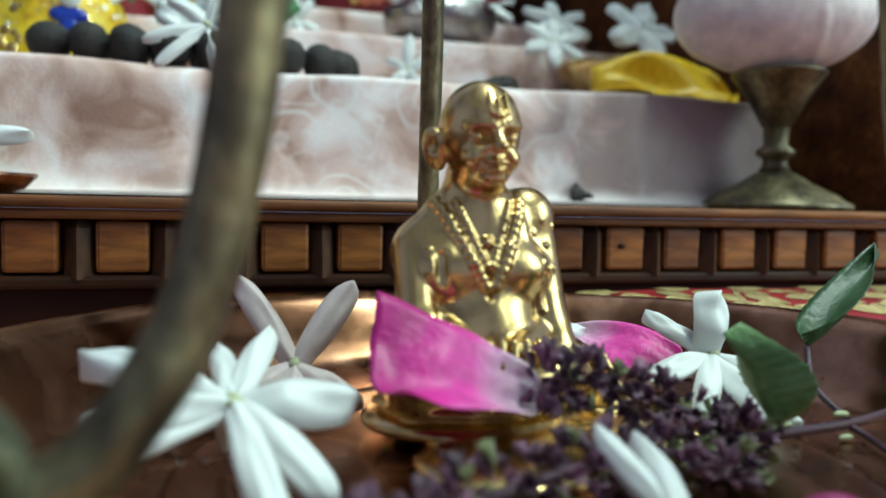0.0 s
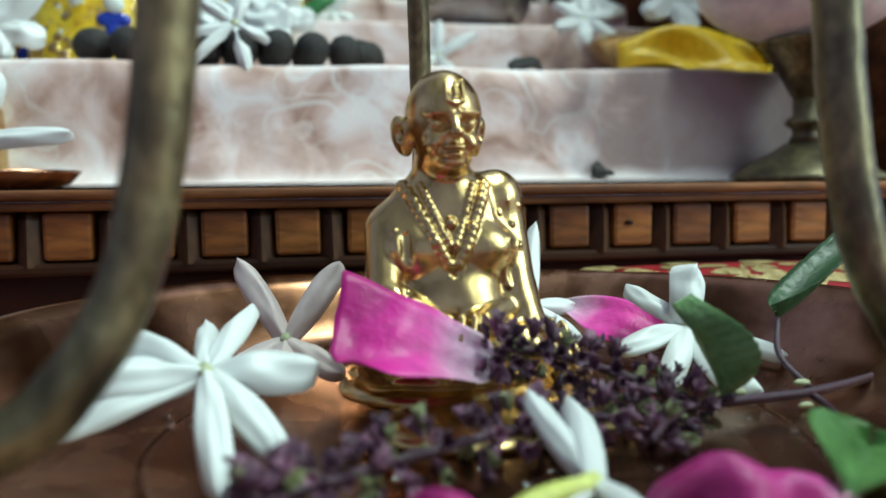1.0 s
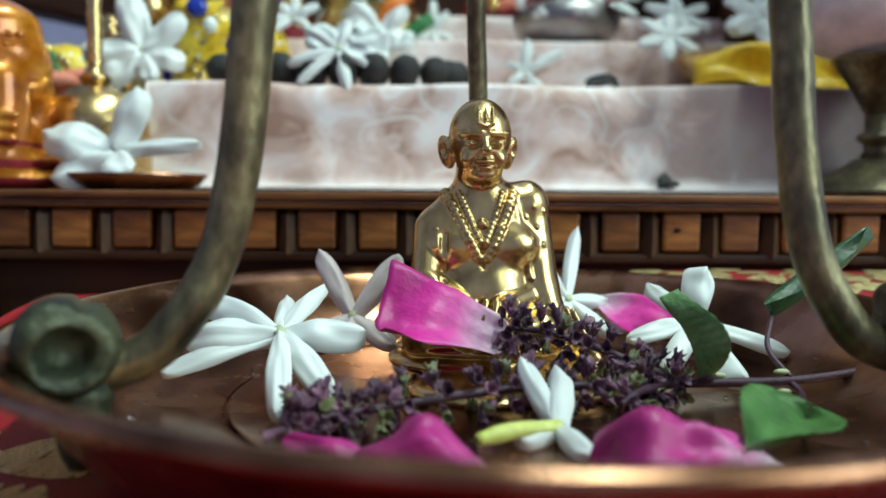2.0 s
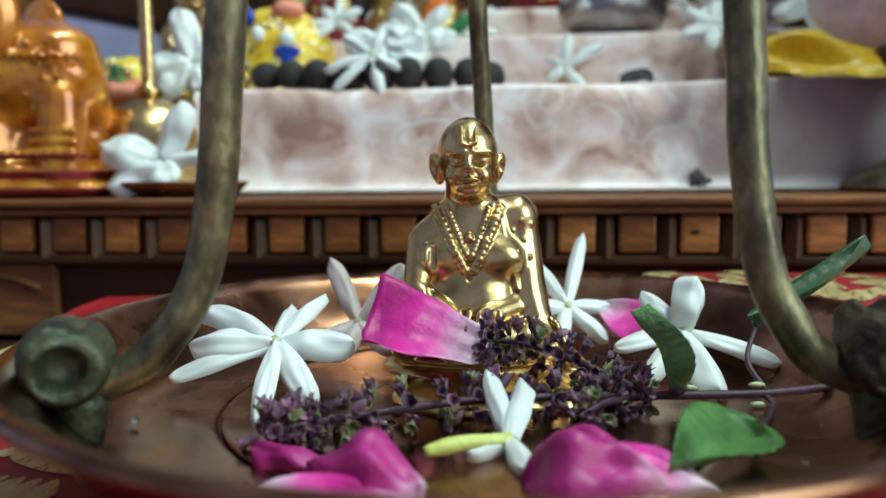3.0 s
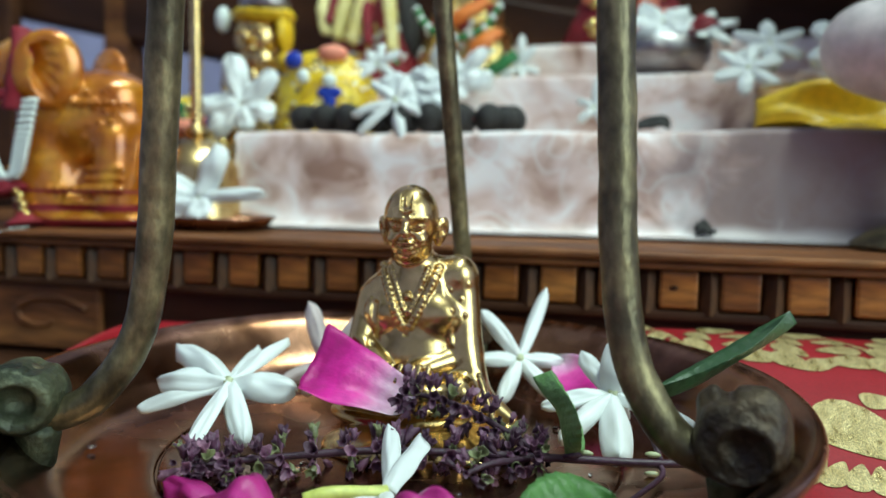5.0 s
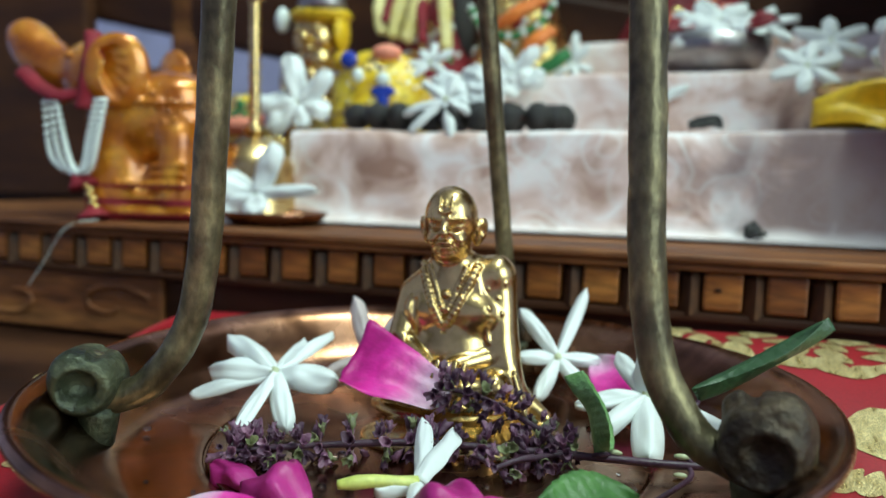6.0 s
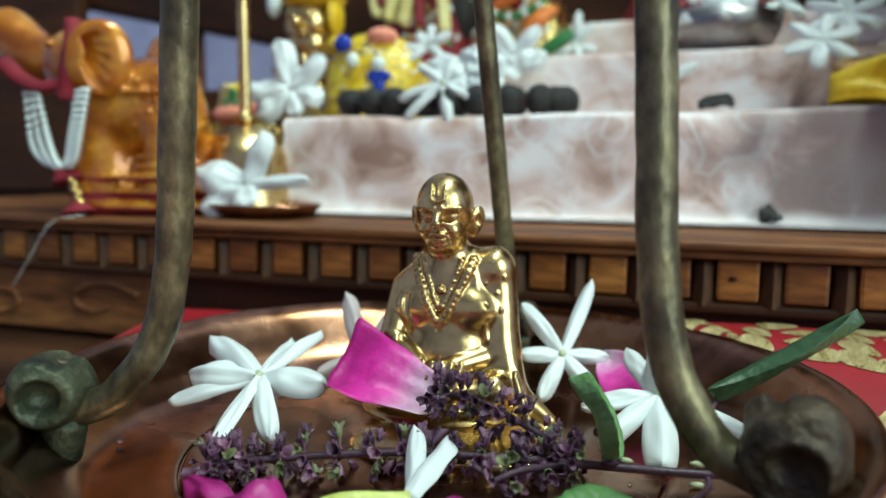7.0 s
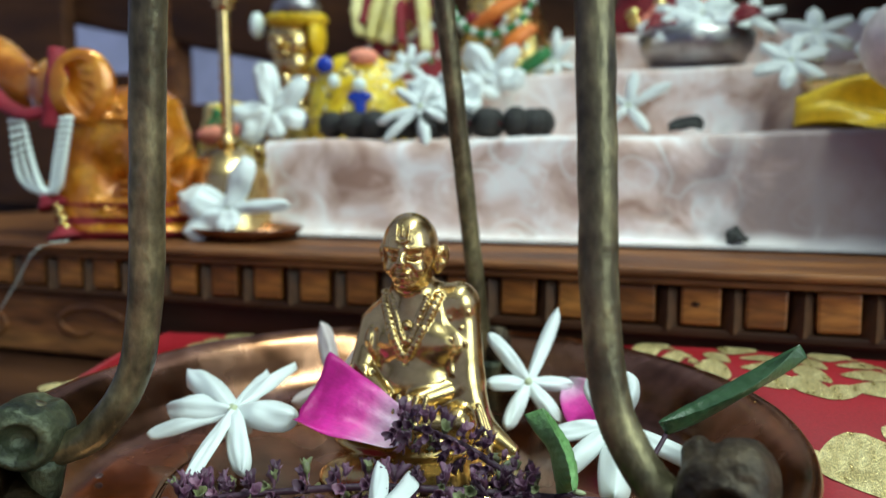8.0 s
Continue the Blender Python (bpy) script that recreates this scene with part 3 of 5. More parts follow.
def step_cloth(u, v):
    q = STEP_LINE[int(round(v))]
    w = 1.6 * noise.noise(Vector((u * 26, v * 0.035, 1.0))) + 0.8 * noise.noise(Vector((u * 75, v * 0.11, 4.0)))
    out = 0.0011 * w if v > 6 else 0.0004 * w
    sag = 0.0032 * noise.noise(Vector((u * 16, 9.0, 0))) * (1 if 36 < v < 62 else 0.3 * (v > 20))
    # the hem strays
    return (u + 0.0012 * noise.noise(Vector((v * 0.2, u * 9, 3))), q.y - 0.0006 + out * (0.4 if v > 45 else 1) + (0.002 * noise.noise(Vector((u * 22, 2, 2))) if v < 5 else 0), q.z + max(-0.0006, sag) + 0.0006)


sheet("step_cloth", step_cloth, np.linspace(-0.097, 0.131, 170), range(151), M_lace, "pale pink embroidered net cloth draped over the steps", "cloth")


def ease(a, b, v):
    t = min(1.0, max(0.0, (v - a) / (b - a)))
    return t * t * (3 - 2 * t)


PX0, PY0 = 0.0, -0.0075


def cloth_height(x, y):
    """The red cloth lies flat under the plate and is rucked up behind it."""
    r = math.hypot(x - PX0, y - PY0)
    rise = 0.0182 * ease(-0.022, 0.050, y) * (0.62 + 0.38 * ease(-0.1, 0.06, x)) * ease(0.054, 0.076, r)
    return rise + 0.0010 * noise.noise(Vector((x * 22, y * 22, 5))) * ease(0.055, 0.09, r)


sheet("altar_cloth", lambda u, v: (u, v, cloth_height(u, v) - 0.0008 - 0.0022 * (v > 0.0575)), np.linspace(-0.099, 0.30, 144), np.linspace(-0.30, 0.0640, 130), M_redcloth, "red satin altar cloth with gold woven paisley motifs", "cloth")


# ---------------------------------------------------------------- copper plate
def plate():
    dish = thing("copper_plate", (PX0, PY0, 0), "round worn copper offering plate with raised rim", "plate")
    prof = [(0.0001, 0.0050), (0.020, 0.0049), (0.0375, 0.0050), (0.0385, 0.0044), (0.0395, 0.0044), (0.0405, 0.0050), (0.0490, 0.0052), (0.0535, 0.0062), (0.0570, 0.0088), (0.0600, 0.0125), (0.0628, 0.0158), (0.0650, 0.0174), (0.0664, 0.0179), (0.0674, 0.0175), (0.0677, 0.0166), (0.0668, 0.0160), (0.0645, 0.0150), (0.0618, 0.0118), (0.0590, 0.0080), (0.0550, 0.0044), (0.0495, 0.0032), (0.0300, 0.0030), (0.0001, 0.0030)]
    fine = [(p.x, p.y) for p in spline([(r, z, 0) for r, z in prof], 160)]
    me = lathe("plate_body", fine, 128)
    for v in me.vertices:
        a = math.atan2(v.co.y, v.co.x)
        r = math.hypot(v.co.x, v.co.y)
        if r > 0.05:
            v.co.z += 0.0003 * math.sin(3 * a + 1) * (r - 0.05) / 0.017 + 0.00012 * noise.noise(Vector((a * 5, r * 300, 0)))
    put("plate_body", me, M_copper, dish)


plate()


# ---------------------------------------------------------------- brass tripod over the figurine
def tripod():
    stand = thing("tripod_stand", (0, -0.004, 0.005), "tarnished brass tripod stand with scrolled feet", "stand")
    o = Vector((0, -0.004, 0.005))
    up = Vector((0, 0, 1))
    tops = []
    # each leg: where its straight shaft would meet the ground, its lean, its foot
    for root, lean, foot, rad, curl, low in (((-0.0368, -0.0272), (0.1155, -0.0576), (-0.0500, -0.0362), 0.0027, 0.0038, 0.0142), ((0.0396, -0.0264), (-0.0462, 0.0777), (0.0545, -0.0266), 0.0028, 0.0042, 0.0145), ((0.0025, 0.0499), (-0.0468, -0.2289), (0.0028, 0.0490), 0.0022, 0.0026, 0.0135)):
        def shaft_at(z):
            return Vector((root[0] + lean[0] * z, root[1] + lean[1] * z, z))

        back = root[1] > 0
        left = root[0] < 0
        s, f = shaft_at(0.030), Vector((*foot, 0))
        s.z = 0
        out = (f - s).normalized()
        reach = (f - s).length
        c = f + up * (low + curl - 0.0005)
        tops.append(shaft_at(0.1135))
        pts = [shaft_at(z) for z in (0.118, 0.085, 0.056, 0.042)]
        pts += [s + out * reach * 0.10 + up * 0.0275, s + out * reach * 0.42 + up * 0.0180, s + out * reach * 0.72 + up * (low + 0.0006)]
        for deg in (-70, -30, 10, 50, 90, 130, 170, 215):
            k = curl * (1.0 - 0.42 * (deg + 90) / 320)
            pts.append(c + out * k * math.cos(radians(deg)) + up * k * math.sin(radians(deg)))
        leg = put("leg", tube("leg", [p - o for p in pts], [rad] * 7 + [rad * 1.05, rad, rad * 0.95, rad * 0.9, rad * 0.8, rad * 0.7, rad * 0.6], 16, 130, 0.8 if back else 0.92, 0.06, root[0] * 100), M_oldbrass, stand)
        # cheek of the scroll and the small peg it stands on
        m = Matrix.Translation(c - o) @ out.cross(up).to_track_quat("Z", "Y").to_matrix().to_4x4()
        big = curl + rad * (0.62 if left else 0.70)
        roll = Clay((-big * 1.3, -big * 1.3, -big * 1.3), (big * 1.3, big * 1.3, big * 1.3), 0.0004)
        roll.rod((0, 0, -rad * 0.75), (0, 0, rad * 0.75), big * 0.98, big * 0.98, 0.0008)
        roll.rod((0.30 * big, 0.34 * big, -rad * 0.9), (0.30 * big, 0.34 * big, rad * 0.9), big * 0.66, big * 0.60, 0.0014)
        if not left:
            roll.rod((-0.55 * big, 0.62 * big, -rad * 0.8), (0.35 * big, 0.72 * big, rad * 0.8), big * 0.42, big * 0.40, 0.0016)
        for side in (-1, 1):
            roll.egg((0, 0, side * rad * (2.35 if left else 3.1)), (big * 0.55, big * 0.55, rad * 1.6), 0.0014, cut=True)
            turns = [(big * (0.92 - 0.055 * k) * math.cos(0.5 * k + 0.9), big * (0.92 - 0.055 * k) * math.sin(0.5 * k + 0.9)) for k in range(14)]
            for (ax, ay), (bx, by) in zip(turns, turns[1:]):
                roll.rod((ax, ay, side * rad * 2.3), (bx, by, side * rad * 2.3), 0.0008, 0.0008, 0.0012, cut=True)
        roll.rod((-0.35 * big, 1.0 * big, -rad * 4), (-0.35 * big, 1.0 * big, rad * 4), 0.0010, 0.0010, 0.0010, cut=True)
        mass = roll.skin("scroll")
        for v in mass.vertices:
            v.co *= 1 + 0.07 * noise.noise(v.co * 170) + 0.02 * noise.noise(v.co * 600)
        put("scroll", mass, M_verdigris if left else M_scroll, leg, "dark rolled scroll end of the leg", where=m)
        peg = f - out * 0.0010 - o
        put("foot_peg", tube("foot_peg", [peg + up * (low - 0.0010), peg + up * 0.0062, peg + up * 0.0034], [0.0036, 0.0026, 0.0016], 12, 8, 1, 0.1), M_verdigris, leg)
    # the ring that the three shafts carry
    (ax, ay, _), (bx, by, _), (cx, cy, _) = tops
    d = 2 * (ax * (by - cy) + bx * (cy - ay) + cx * (ay - by))
    ux = ((ax * ax + ay * ay) * (by - cy) + (bx * bx + by * by) * (cy - ay) + (cx * cx + cy * cy) * (ay - by)) / d
    uy = ((ax * ax + ay * ay) * (cx - bx) + (bx * bx + by * by) * (ax - cx) + (cx * cx + cy * cy) * (bx - ax)) / d
    r = math.hypot(ax - ux, ay - uy)
    put("ring", tube("ring", [(ux + r * math.cos(a) - o.x, uy + r * math.sin(a) - o.y, 0.1135 - o.z) for a in np.linspace(0, 2 * math.pi, 25)], [0.0026] * 3, 12, 72), M_oldbrass, stand)


tripod()


# ---------------------------------------------------------------- brass seated figurine
def figurine():
    c = Clay((-0.021, -0.0225, -0.0016), (0.0290, 0.022, 0.049), 0.00025)
    # low uneven plinth, spread out in front
    for x, y, rx, ry in ((0.000, -0.008, 0.0130, 0.0105), (0.012, -0.007, 0.0125, 0.0098), (0.006, 0.002, 0.0150, 0.0120)):
        c.egg((x, y, -0.0006), (rx, ry, 0.0021), 0.0012)
    for k in range(4):
        c.rod((0.0120 + 0.0032 * k, -0.0150 + 0.001 * k, 0.0008), (0.0100 + 0.0020 * k, -0.0040, 0.0014), 0.0009, 0.0005, 0.0012)
    # base and crossed legs
    c.egg((0, 0.006, 0.0012), (0.0155, 0.0118, 0.0026), 0.0004)
    c.egg((0, 0.006, 0.0036), (0.0142, 0.0108, 0.0016), 0.0004)
    for s in (-1, 1):
        c.rod((s * 0.0075, 0.009, 0.0075), (s * 0.0100, 0.0015, 0.0062), 0.0042, 0.0036, 0.0012)
        c.rod((s * 0.0100, 0.0015, 0.0060), (-s * 0.003, -0.0028, 0.0058), 0.0031, 0.0022, 0.0008)
    c.egg((0, 0.0075, 0.0105), (0.0095, 0.0072, 0.0060), 0.0015)
    # trunk
    c.egg((0.0005, 0.0085, 0.0160), (0.0096, 0.0068, 0.0095), 0.0020)
    c.egg((0.0005, 0.0092, 0.0230), (0.0098, 0.0062, 0.0075), 0.0020)
    c.egg((0.0016, 0.0095, 0.0275), (0.0074, 0.0052, 0.0044), 0.0020)
    for s in (-1, 1):
        c.egg((s * 0.0044 + 0.0004, 0.0050, 0.0203), (0.0051, 0.0031, 0.0035), 0.0020)
        c.egg((s * 0.0080 + 0.0008, 0.0096, 0.0250 + s * 0.0026), (0.0036, 0.0042, 0.0040), 0.0018)
    # belly
    c.egg((0.0003, 0.0052, 0.0130), (0.0070, 0.0046, 0.0050), 0.0020)
    # bare arm on one side, shawl over the other
    c.rod((-0.0082, 0.0085, 0.0230), (-0.0092, 0.0040, 0.0150), 0.0027, 0.0025, 0.0004)
    c.rod((-0.0092, 0.0040, 0.0148), (-0.0030, -0.0012, 0.0112), 0.0022, 0.0016, 0.0005)
    c.rod((0.0092, 0.0096, 0.0268), (0.0102, 0.0072, 0.0130), 0.0036, 0.0040, 0.0012)
    c.rod((0.0102, 0.0072, 0.0130), (0.0132, 0.0040, 0.0045), 0.0038, 0.0032, 0.0012)
    c.rod((0.0125, 0.0050, 0.0060), (0.0200, 0.0036, 0.0010), 0.0026, 0.0014, 0.0010)
    c.rod((0.0098, 0.0065, 0.0120), (0.0020, -0.0010, 0.0105), 0.0028, 0.0018, 0.0006)
    for k in range(6):
        c.rod((-0.0035 + 0.0017 * k, -0.0022, 0.0118), (-0.0045 + 0.0018 * k, -0.0036, 0.0092), 0.0006, 0.0005, 0.0003)
    for k in range(5):
        c.rod((0.0128 + 0.0004 * k, 0.0095 - 0.0028 * k, 0.0100), (0.0158 + 0.0003 * k, 0.0085 - 0.0032 * k, 0.0035), 0.0006, 0.0007, 0.0004)
    # creases at the breastbone and along the arm
    c.rod((0, 0.0018, 0.0172), (0, 0.0024, 0.0205), 0.0004, 0.0002, 0.0006, cut=True)
    c.rod((0.0056, 0.0052, 0.0275), (0.0085, 0.0036, 0.0150), 0.0004, 0.0004, 0.0008)
    # neck and head
    c.rod((0, 0.0085, 0.0280), (0, 0.0068, 0.0345), 0.0044, 0.0038, 0.0016)
    c.egg((0, 0.0062, 0.0388), (0.0053, 0.0059, 0.0063), 0.0006)
    c.egg((0, 0.0046, 0.0345), (0.0038, 0.0038, 0.0040), 0.0012)
    c.egg((0, 0.0022, 0.0322), (0.0019, 0.0014, 0.0013), 0.0008)
    for s in (-1, 1):
        c.egg((s * 0.0022, 0.0022, 0.0348), (0.0016, 0.0014, 0.0016), 0.0007)
        c.egg((s * 0.0021, 0.0010, 0.0375), (0.0018, 0.0013, 0.0012), 0.0003, cut=True)
        c.egg((s * 0.0021, 0.0020, 0.0374), (0.0013, 0.0009, 0.0007), 0.0001)
        c.rod((s * 0.0010, 0.0011, 0.0374), (s * 0.0032, 0.0018, 0.0373), 0.00018, 0.00018, 0.0001, cut=True)
        c.rod((s * 0.0006, 0.0004, 0.0389), (s * 0.0038, 0.0021, 0.0390), 0.00055, 0.0004, 0.0003)
        c.rod((s * 0.0012, 0.0006, 0.0357), (s * 0.0024, 0.0014, 0.0334), 0.00030, 0.00026, 0.0003, cut=True)
        c.egg((s * 0.0055, 0.0082, 0.0362), (0.0011, 0.0020, 0.0029), 0.0003, tilt=(0, s * 16, s * -24))
        c.egg((s * 0.0061, 0.0072, 0.0364), (0.0006, 0.0008, 0.0013), 0.0003, cut=True)
        c.rod((s * 0.0052, 0.0076, 0.0350), (s * 0.0050, 0.0076, 0.0340), 0.0008, 0.0007, 0.0004)
        c.rod((s * 0.0012, 0.0003, 0.0405), (s * 0.0012, 0.0012, 0.0431), 0.00030, 0.00030, 0.0001)
    c.rod((0, 0.0003, 0.0412), (0, 0.0010, 0.0430), 0.00026, 0.00026, 0.0001)
    c.rod((-0.0012, 0.0003, 0.0404), (0, 0.0001, 0.0399), 0.00030, 0.00030, 0.0001)
    c.rod((0.0012, 0.0003, 0.0404), (0, 0.0001, 0.0399), 0.00030, 0.00030, 0.0001)
    c.rod((0, 0.0008, 0.0385), (0, -0.0005, 0.0362), 0.0006, 0.0010, 0.0005)
    c.egg((0, 0.0006, 0.0343), (0.0017, 0.0007, 0.0004), 0.0003)
    c.egg((0, 0.0009, 0.0333), (0.0013, 0.0007, 0.0004), 0.0003)
    c.rod((-0.0017, 0.0008, 0.0338), (0.0017, 0.0008, 0.0338), 0.0002, 0.0002, 0.0002, cut=True)
    c.rod((-0.0064, 0.0030, 0.0225), (-0.0066, 0.0012, 0.0150), 0.0008, 0.0008, 0.0005, cut=True)
    for x, z in ((0.0092, 0.0270), (0.0078, 0.0252), (0.0098, 0.0235), (0.0112, 0.0262), (0.0085, 0.0215), (0.0108, 0.0205), (-0.0075, 0.0230)):
        c.egg((x, c.depth(x, z) + 0.0001, z), (0.0005, 0.0004, 0.0006), 0.0001)
    # two strings of beads and a pendant lying on the chest
    beads = []
    for s in (-1, 1):
        for wide, low, r, n in ((0.0056, 0.0176, 0.00095, 13), (0.0036, 0.0205, 0.00060, 13)):
            for k in range(n):
                t = k / (n - 1)
                beads.append((s * wide * (1 - t) ** 0.85, 0.0292 + (low - 0.0292) * t, r))
    beads.append((0, 0.0240, 0.0009))
    beads = [(x, c.depth(x, z), z, r) for x, z, r in beads]
    for x, y, z, r in beads:
        c.egg((x, y, z), (r, r, r), 0.0001)
    me = c.skin("brass_figurine")
    ob = put("brass_figurine", me, M_brass)
    ob.matrix_basis = pose(-0.0008, 0.0005, 0.0060, 0, 0, 6)
    tagged(ob, "small polished brass seated figurine with bead necklaces", "figurine")


figurine()


# ---------------------------------------------------------------- jasmine flowers
def mesh_at(me, o):
    me.transform(Matrix.Translation(-Vector(o)))
    return me


def jasmine(label, center, petals, face, tube_end=None, material=None, tube_mat=None, seed=1, eye=True):
    """A star flower. petals: (tip, width, bend, cup, twist of the face about the petal)."""
    c = Vector(center)
    fl = thing("jasmine_flower", center, label, "flower", "jasmine flowers")
    face = Vector(face).normalized()
    for k, (tip, width, bend, cup, twist) in enumerate(petals):
        d = (Vector(tip) - c).normalized()
        up = Matrix.Rotation(radians(twist), 3, d) @ face
        me = petal("petal", c + d * 0.0004, tip, width * 0.86, up, bend, -cup, "finger", min(0.0017, width * 0.34), 0.16 + 6 * max(0.0, width - 0.006), seed + k * 1.7, 22, 10)
        put("petal", mesh_at(me, c), material or M_petal, fl)
    if tube_end is not None:
        e = Vector(tube_end)
        mid = (c + e) / 2 + face * 0.001
        put("flower_tube", mesh_at(tube("flower_tube", [c - face * 0.0002, mid, e], [0.0011, 0.0009, 0.0010, 0.0011, 0.0007], 10, 14), c), tube_mat or M_petal, fl)
    if eye:
        bm = bmesh.new()
        m = face.to_track_quat("Z", "Y").to_matrix().to_4x4()
        bmesh.ops.create_cone(bm, cap_ends=True, segments=12, radius1=0.0010, radius2=0.0008, depth=0.0008, matrix=Matrix.Translation(face * 0.0008) @ m)
        part("throat", smooth(bm), M_throat, fl, "greenish flower throat")
    return fl


WHITE = "fresh white star jasmine flower lying in the copper plate"
jasmine(WHITE, (-0.0325, -0.0072, 0.0135), [
    ((-0.0489, -0.0120, 0.0084), 0.0046, 0.0006, 0.12, 0), ((-0.0470, -0.0083, 0.0128), 0.0066, 0.0016, 0.25, -10), ((-0.0484, 0.0005, 0.0174), 0.0062, 0.0024, 0.35, 10), ((-0.0281, 0.0086, 0.0187), 0.0042, 0.0006, 0.15, 0),
    ((-0.0342, 0.0075, 0.0168), 0.0036, 0.0004, 0.15, 0), ((-0.0284, -0.0282, 0.0066), 0.0042, 0.0008, 0.12, 0), ((-0.0232, -0.0182, 0.0066), 0.0050, 0.0012, 0.15, 0),
    ((-0.0195, -0.0065, 0.0132), 0.0074, 0.0012, 0.22, 0)], (-0.1, -0.62, 0.75), (-0.0335, -0.001, 0.0070), seed=3)
jasmine(WHITE, (0.0372, 0.0092, 0.0128), [
    ((0.0308, 0.0181, 0.0180), 0.0046, 0.0008, 0.15, 0), ((0.0390, 0.0115, 0.0224), 0.0074, 0.0010, 0.30, 20), ((0.0243, 0.0062, 0.0102), 0.0046, 0.0010, 0.12, 0),
    ((0.0286, -0.0011, 0.0063), 0.0046, 0.0010, 0.15, 0), ((0.0528, 0.0070, 0.0078), 0.0042, 0.0006, 0.12, 0), ((0.0388, -0.0075, 0.0064), 0.0066, 0.0002, 0.30, 0)],
    (0.05, -0.70, 0.70), (0.0400, 0.0135, 0.0072), seed=9)
jasmine(WHITE, (0.0174, 0.0262, 0.0142), [
    ((0.0214, 0.0378, 0.0281), 0.0036, -0.0006, 0.15, 0), ((0.0090, 0.0250, 0.0245), 0.0040, 0.0010, 0.15, 0), ((0.0098, 0.0210, 0.0148), 0.0040, 0.0004, 0.15, 0),
    ((0.0150, 0.0165, 0.0072), 0.0040, 0.0004, 0.15, 0), ((0.0250, 0.0212, 0.0080), 0.0042, 0.0006, 0.15, 0), ((0.0262, 0.0300, 0.0135), 0.0038, 0.0004, 0.15, 0)],
    (0.1, -0.85, 0.5), (0.0180, 0.0360, 0.0078), seed=14)
jasmine("pale pinkish star flower behind the figurine in the plate", (-0.0242, 0.0185, 0.0118), [
    ((-0.0319, 0.0273, 0.0236), 0.0048, 0.0006, 0.2, 0), ((-0.0155, 0.0211, 0.0233), 0.0052, 0.0006, 0.2, 0), ((-0.0330, 0.0150, 0.0080), 0.0046, 0.0004, 0.2, 0), ((-0.0160, 0.0110, 0.0078), 0.0048, 0.0004, 0.2, 0), ((-0.0255, 0.0105, 0.0072), 0.0044, 0.0004, 0.2, 0)],
    (0.0, -0.75, 0.6), None, M_palepetal, seed=22)
jasmine("half-open white jasmine bud with a yellow-green tube", (0.0062, -0.0305, 0.0066), [
    ((0.0029, -0.0193, 0.0127), 0.0036, -0.0006, 0.25, 0), ((0.0082, -0.0180, 0.0107), 0.0046, 0.0004, 0.25, -15), ((0.0010, -0.0345, 0.0060), 0.0036, 0.0004, 0.25, 0), ((0.0084, -0.0385, 0.0058), 0.0036, 0.0004, 0.25, 0)],
    (-0.2, -0.7, 0.6), (-0.0040, -0.0366, 0.0070), None, M_tube, seed=30, eye=False)


# ---------------------------------------------------------------- rose petals
def rose_petal(label, base, tip, width, up, bend, cup, wave, seed, at=None, material=None, shape="rose"):
    o = at or base
    me = mesh_at(petal("rose_petal", base, tip, width, up, bend, cup, shape, 0.0005, wave, seed, 24, 18), o)
    ob = put("rose_petal", me, material or M_rose)
    ob.location = o
    return tagged(ob, label, "petal", "rose petals")


rose_petal("magenta rose petal with white base leaning on the figurine", (0.0032, -0.0056, 0.0117), (-0.0173, -0.0045, 0.0184), 0.0160, (0.25, -0.67, 0.70), 0.0008, 0.04, 0.14, 3, shape="torn")
rose_petal("pink and white rose petal behind the flowers", (0.0245, 0.0330, 0.0132), (0.0350, 0.0150, 0.0092), 0.0105, (-0.2, -0.55, 0.8), 0.0010, 0.10, 0.08, 8)
rose_petal("large crumpled deep magenta rose petal with a folded ridge", (-0.0025, -0.0475, 0.0058), (-0.0175, -0.0408, 0.0060), 0.0138, (0.1, -0.45, 0.9), 0.0030, -0.20, 0.40, 12, material=M_rosedeep)
rose_petal("narrow curled magenta rose petal with a white underside", (-0.0140, -0.0410, 0.0058), (-0.0262, -0.0362, 0.0066), 0.0056, (0.2, -0.7, 0.6), 0.0006, -0.45, 0.30, 16, material=M_rosedeep)
rose_petal("torn white-based rose petal lying flat in the plate", (-0.0225, -0.0475, 0.0054), (-0.0095, -0.0510, 0.0056), 0.0080, (0.0, -0.3, 1.0), 0.0010, 0.1, 0.12, 18)
rose_petal("folded deep magenta rose petal domed over the plate", (0.0238, -0.0430, 0.0058), (0.0078, -0.0412, 0.0060), 0.0150, (0.0, -0.45, 0.9), 0.0042, -0.24, 0.34, 21, material=M_rosedeep)
rose_petal("white rose petal base beside the folded petal", (0.0300, -0.0420, 0.0055), (0.0160, -0.0366, 0.0072), 0.0088, (0.1, -0.5, 0.85), 0.0018, -0.2, 0.15, 25)


# ---------------------------------------------------------------- holy basil sprig
def leaf_part(name, base, tip, width, up, bend, cup, material, parent, o, seed):
    put(name, mesh_at(petal(name, base, tip, width, up, bend, cup, "leaf", 0.0004, 0.06, seed, 44, 10), o), material, parent)


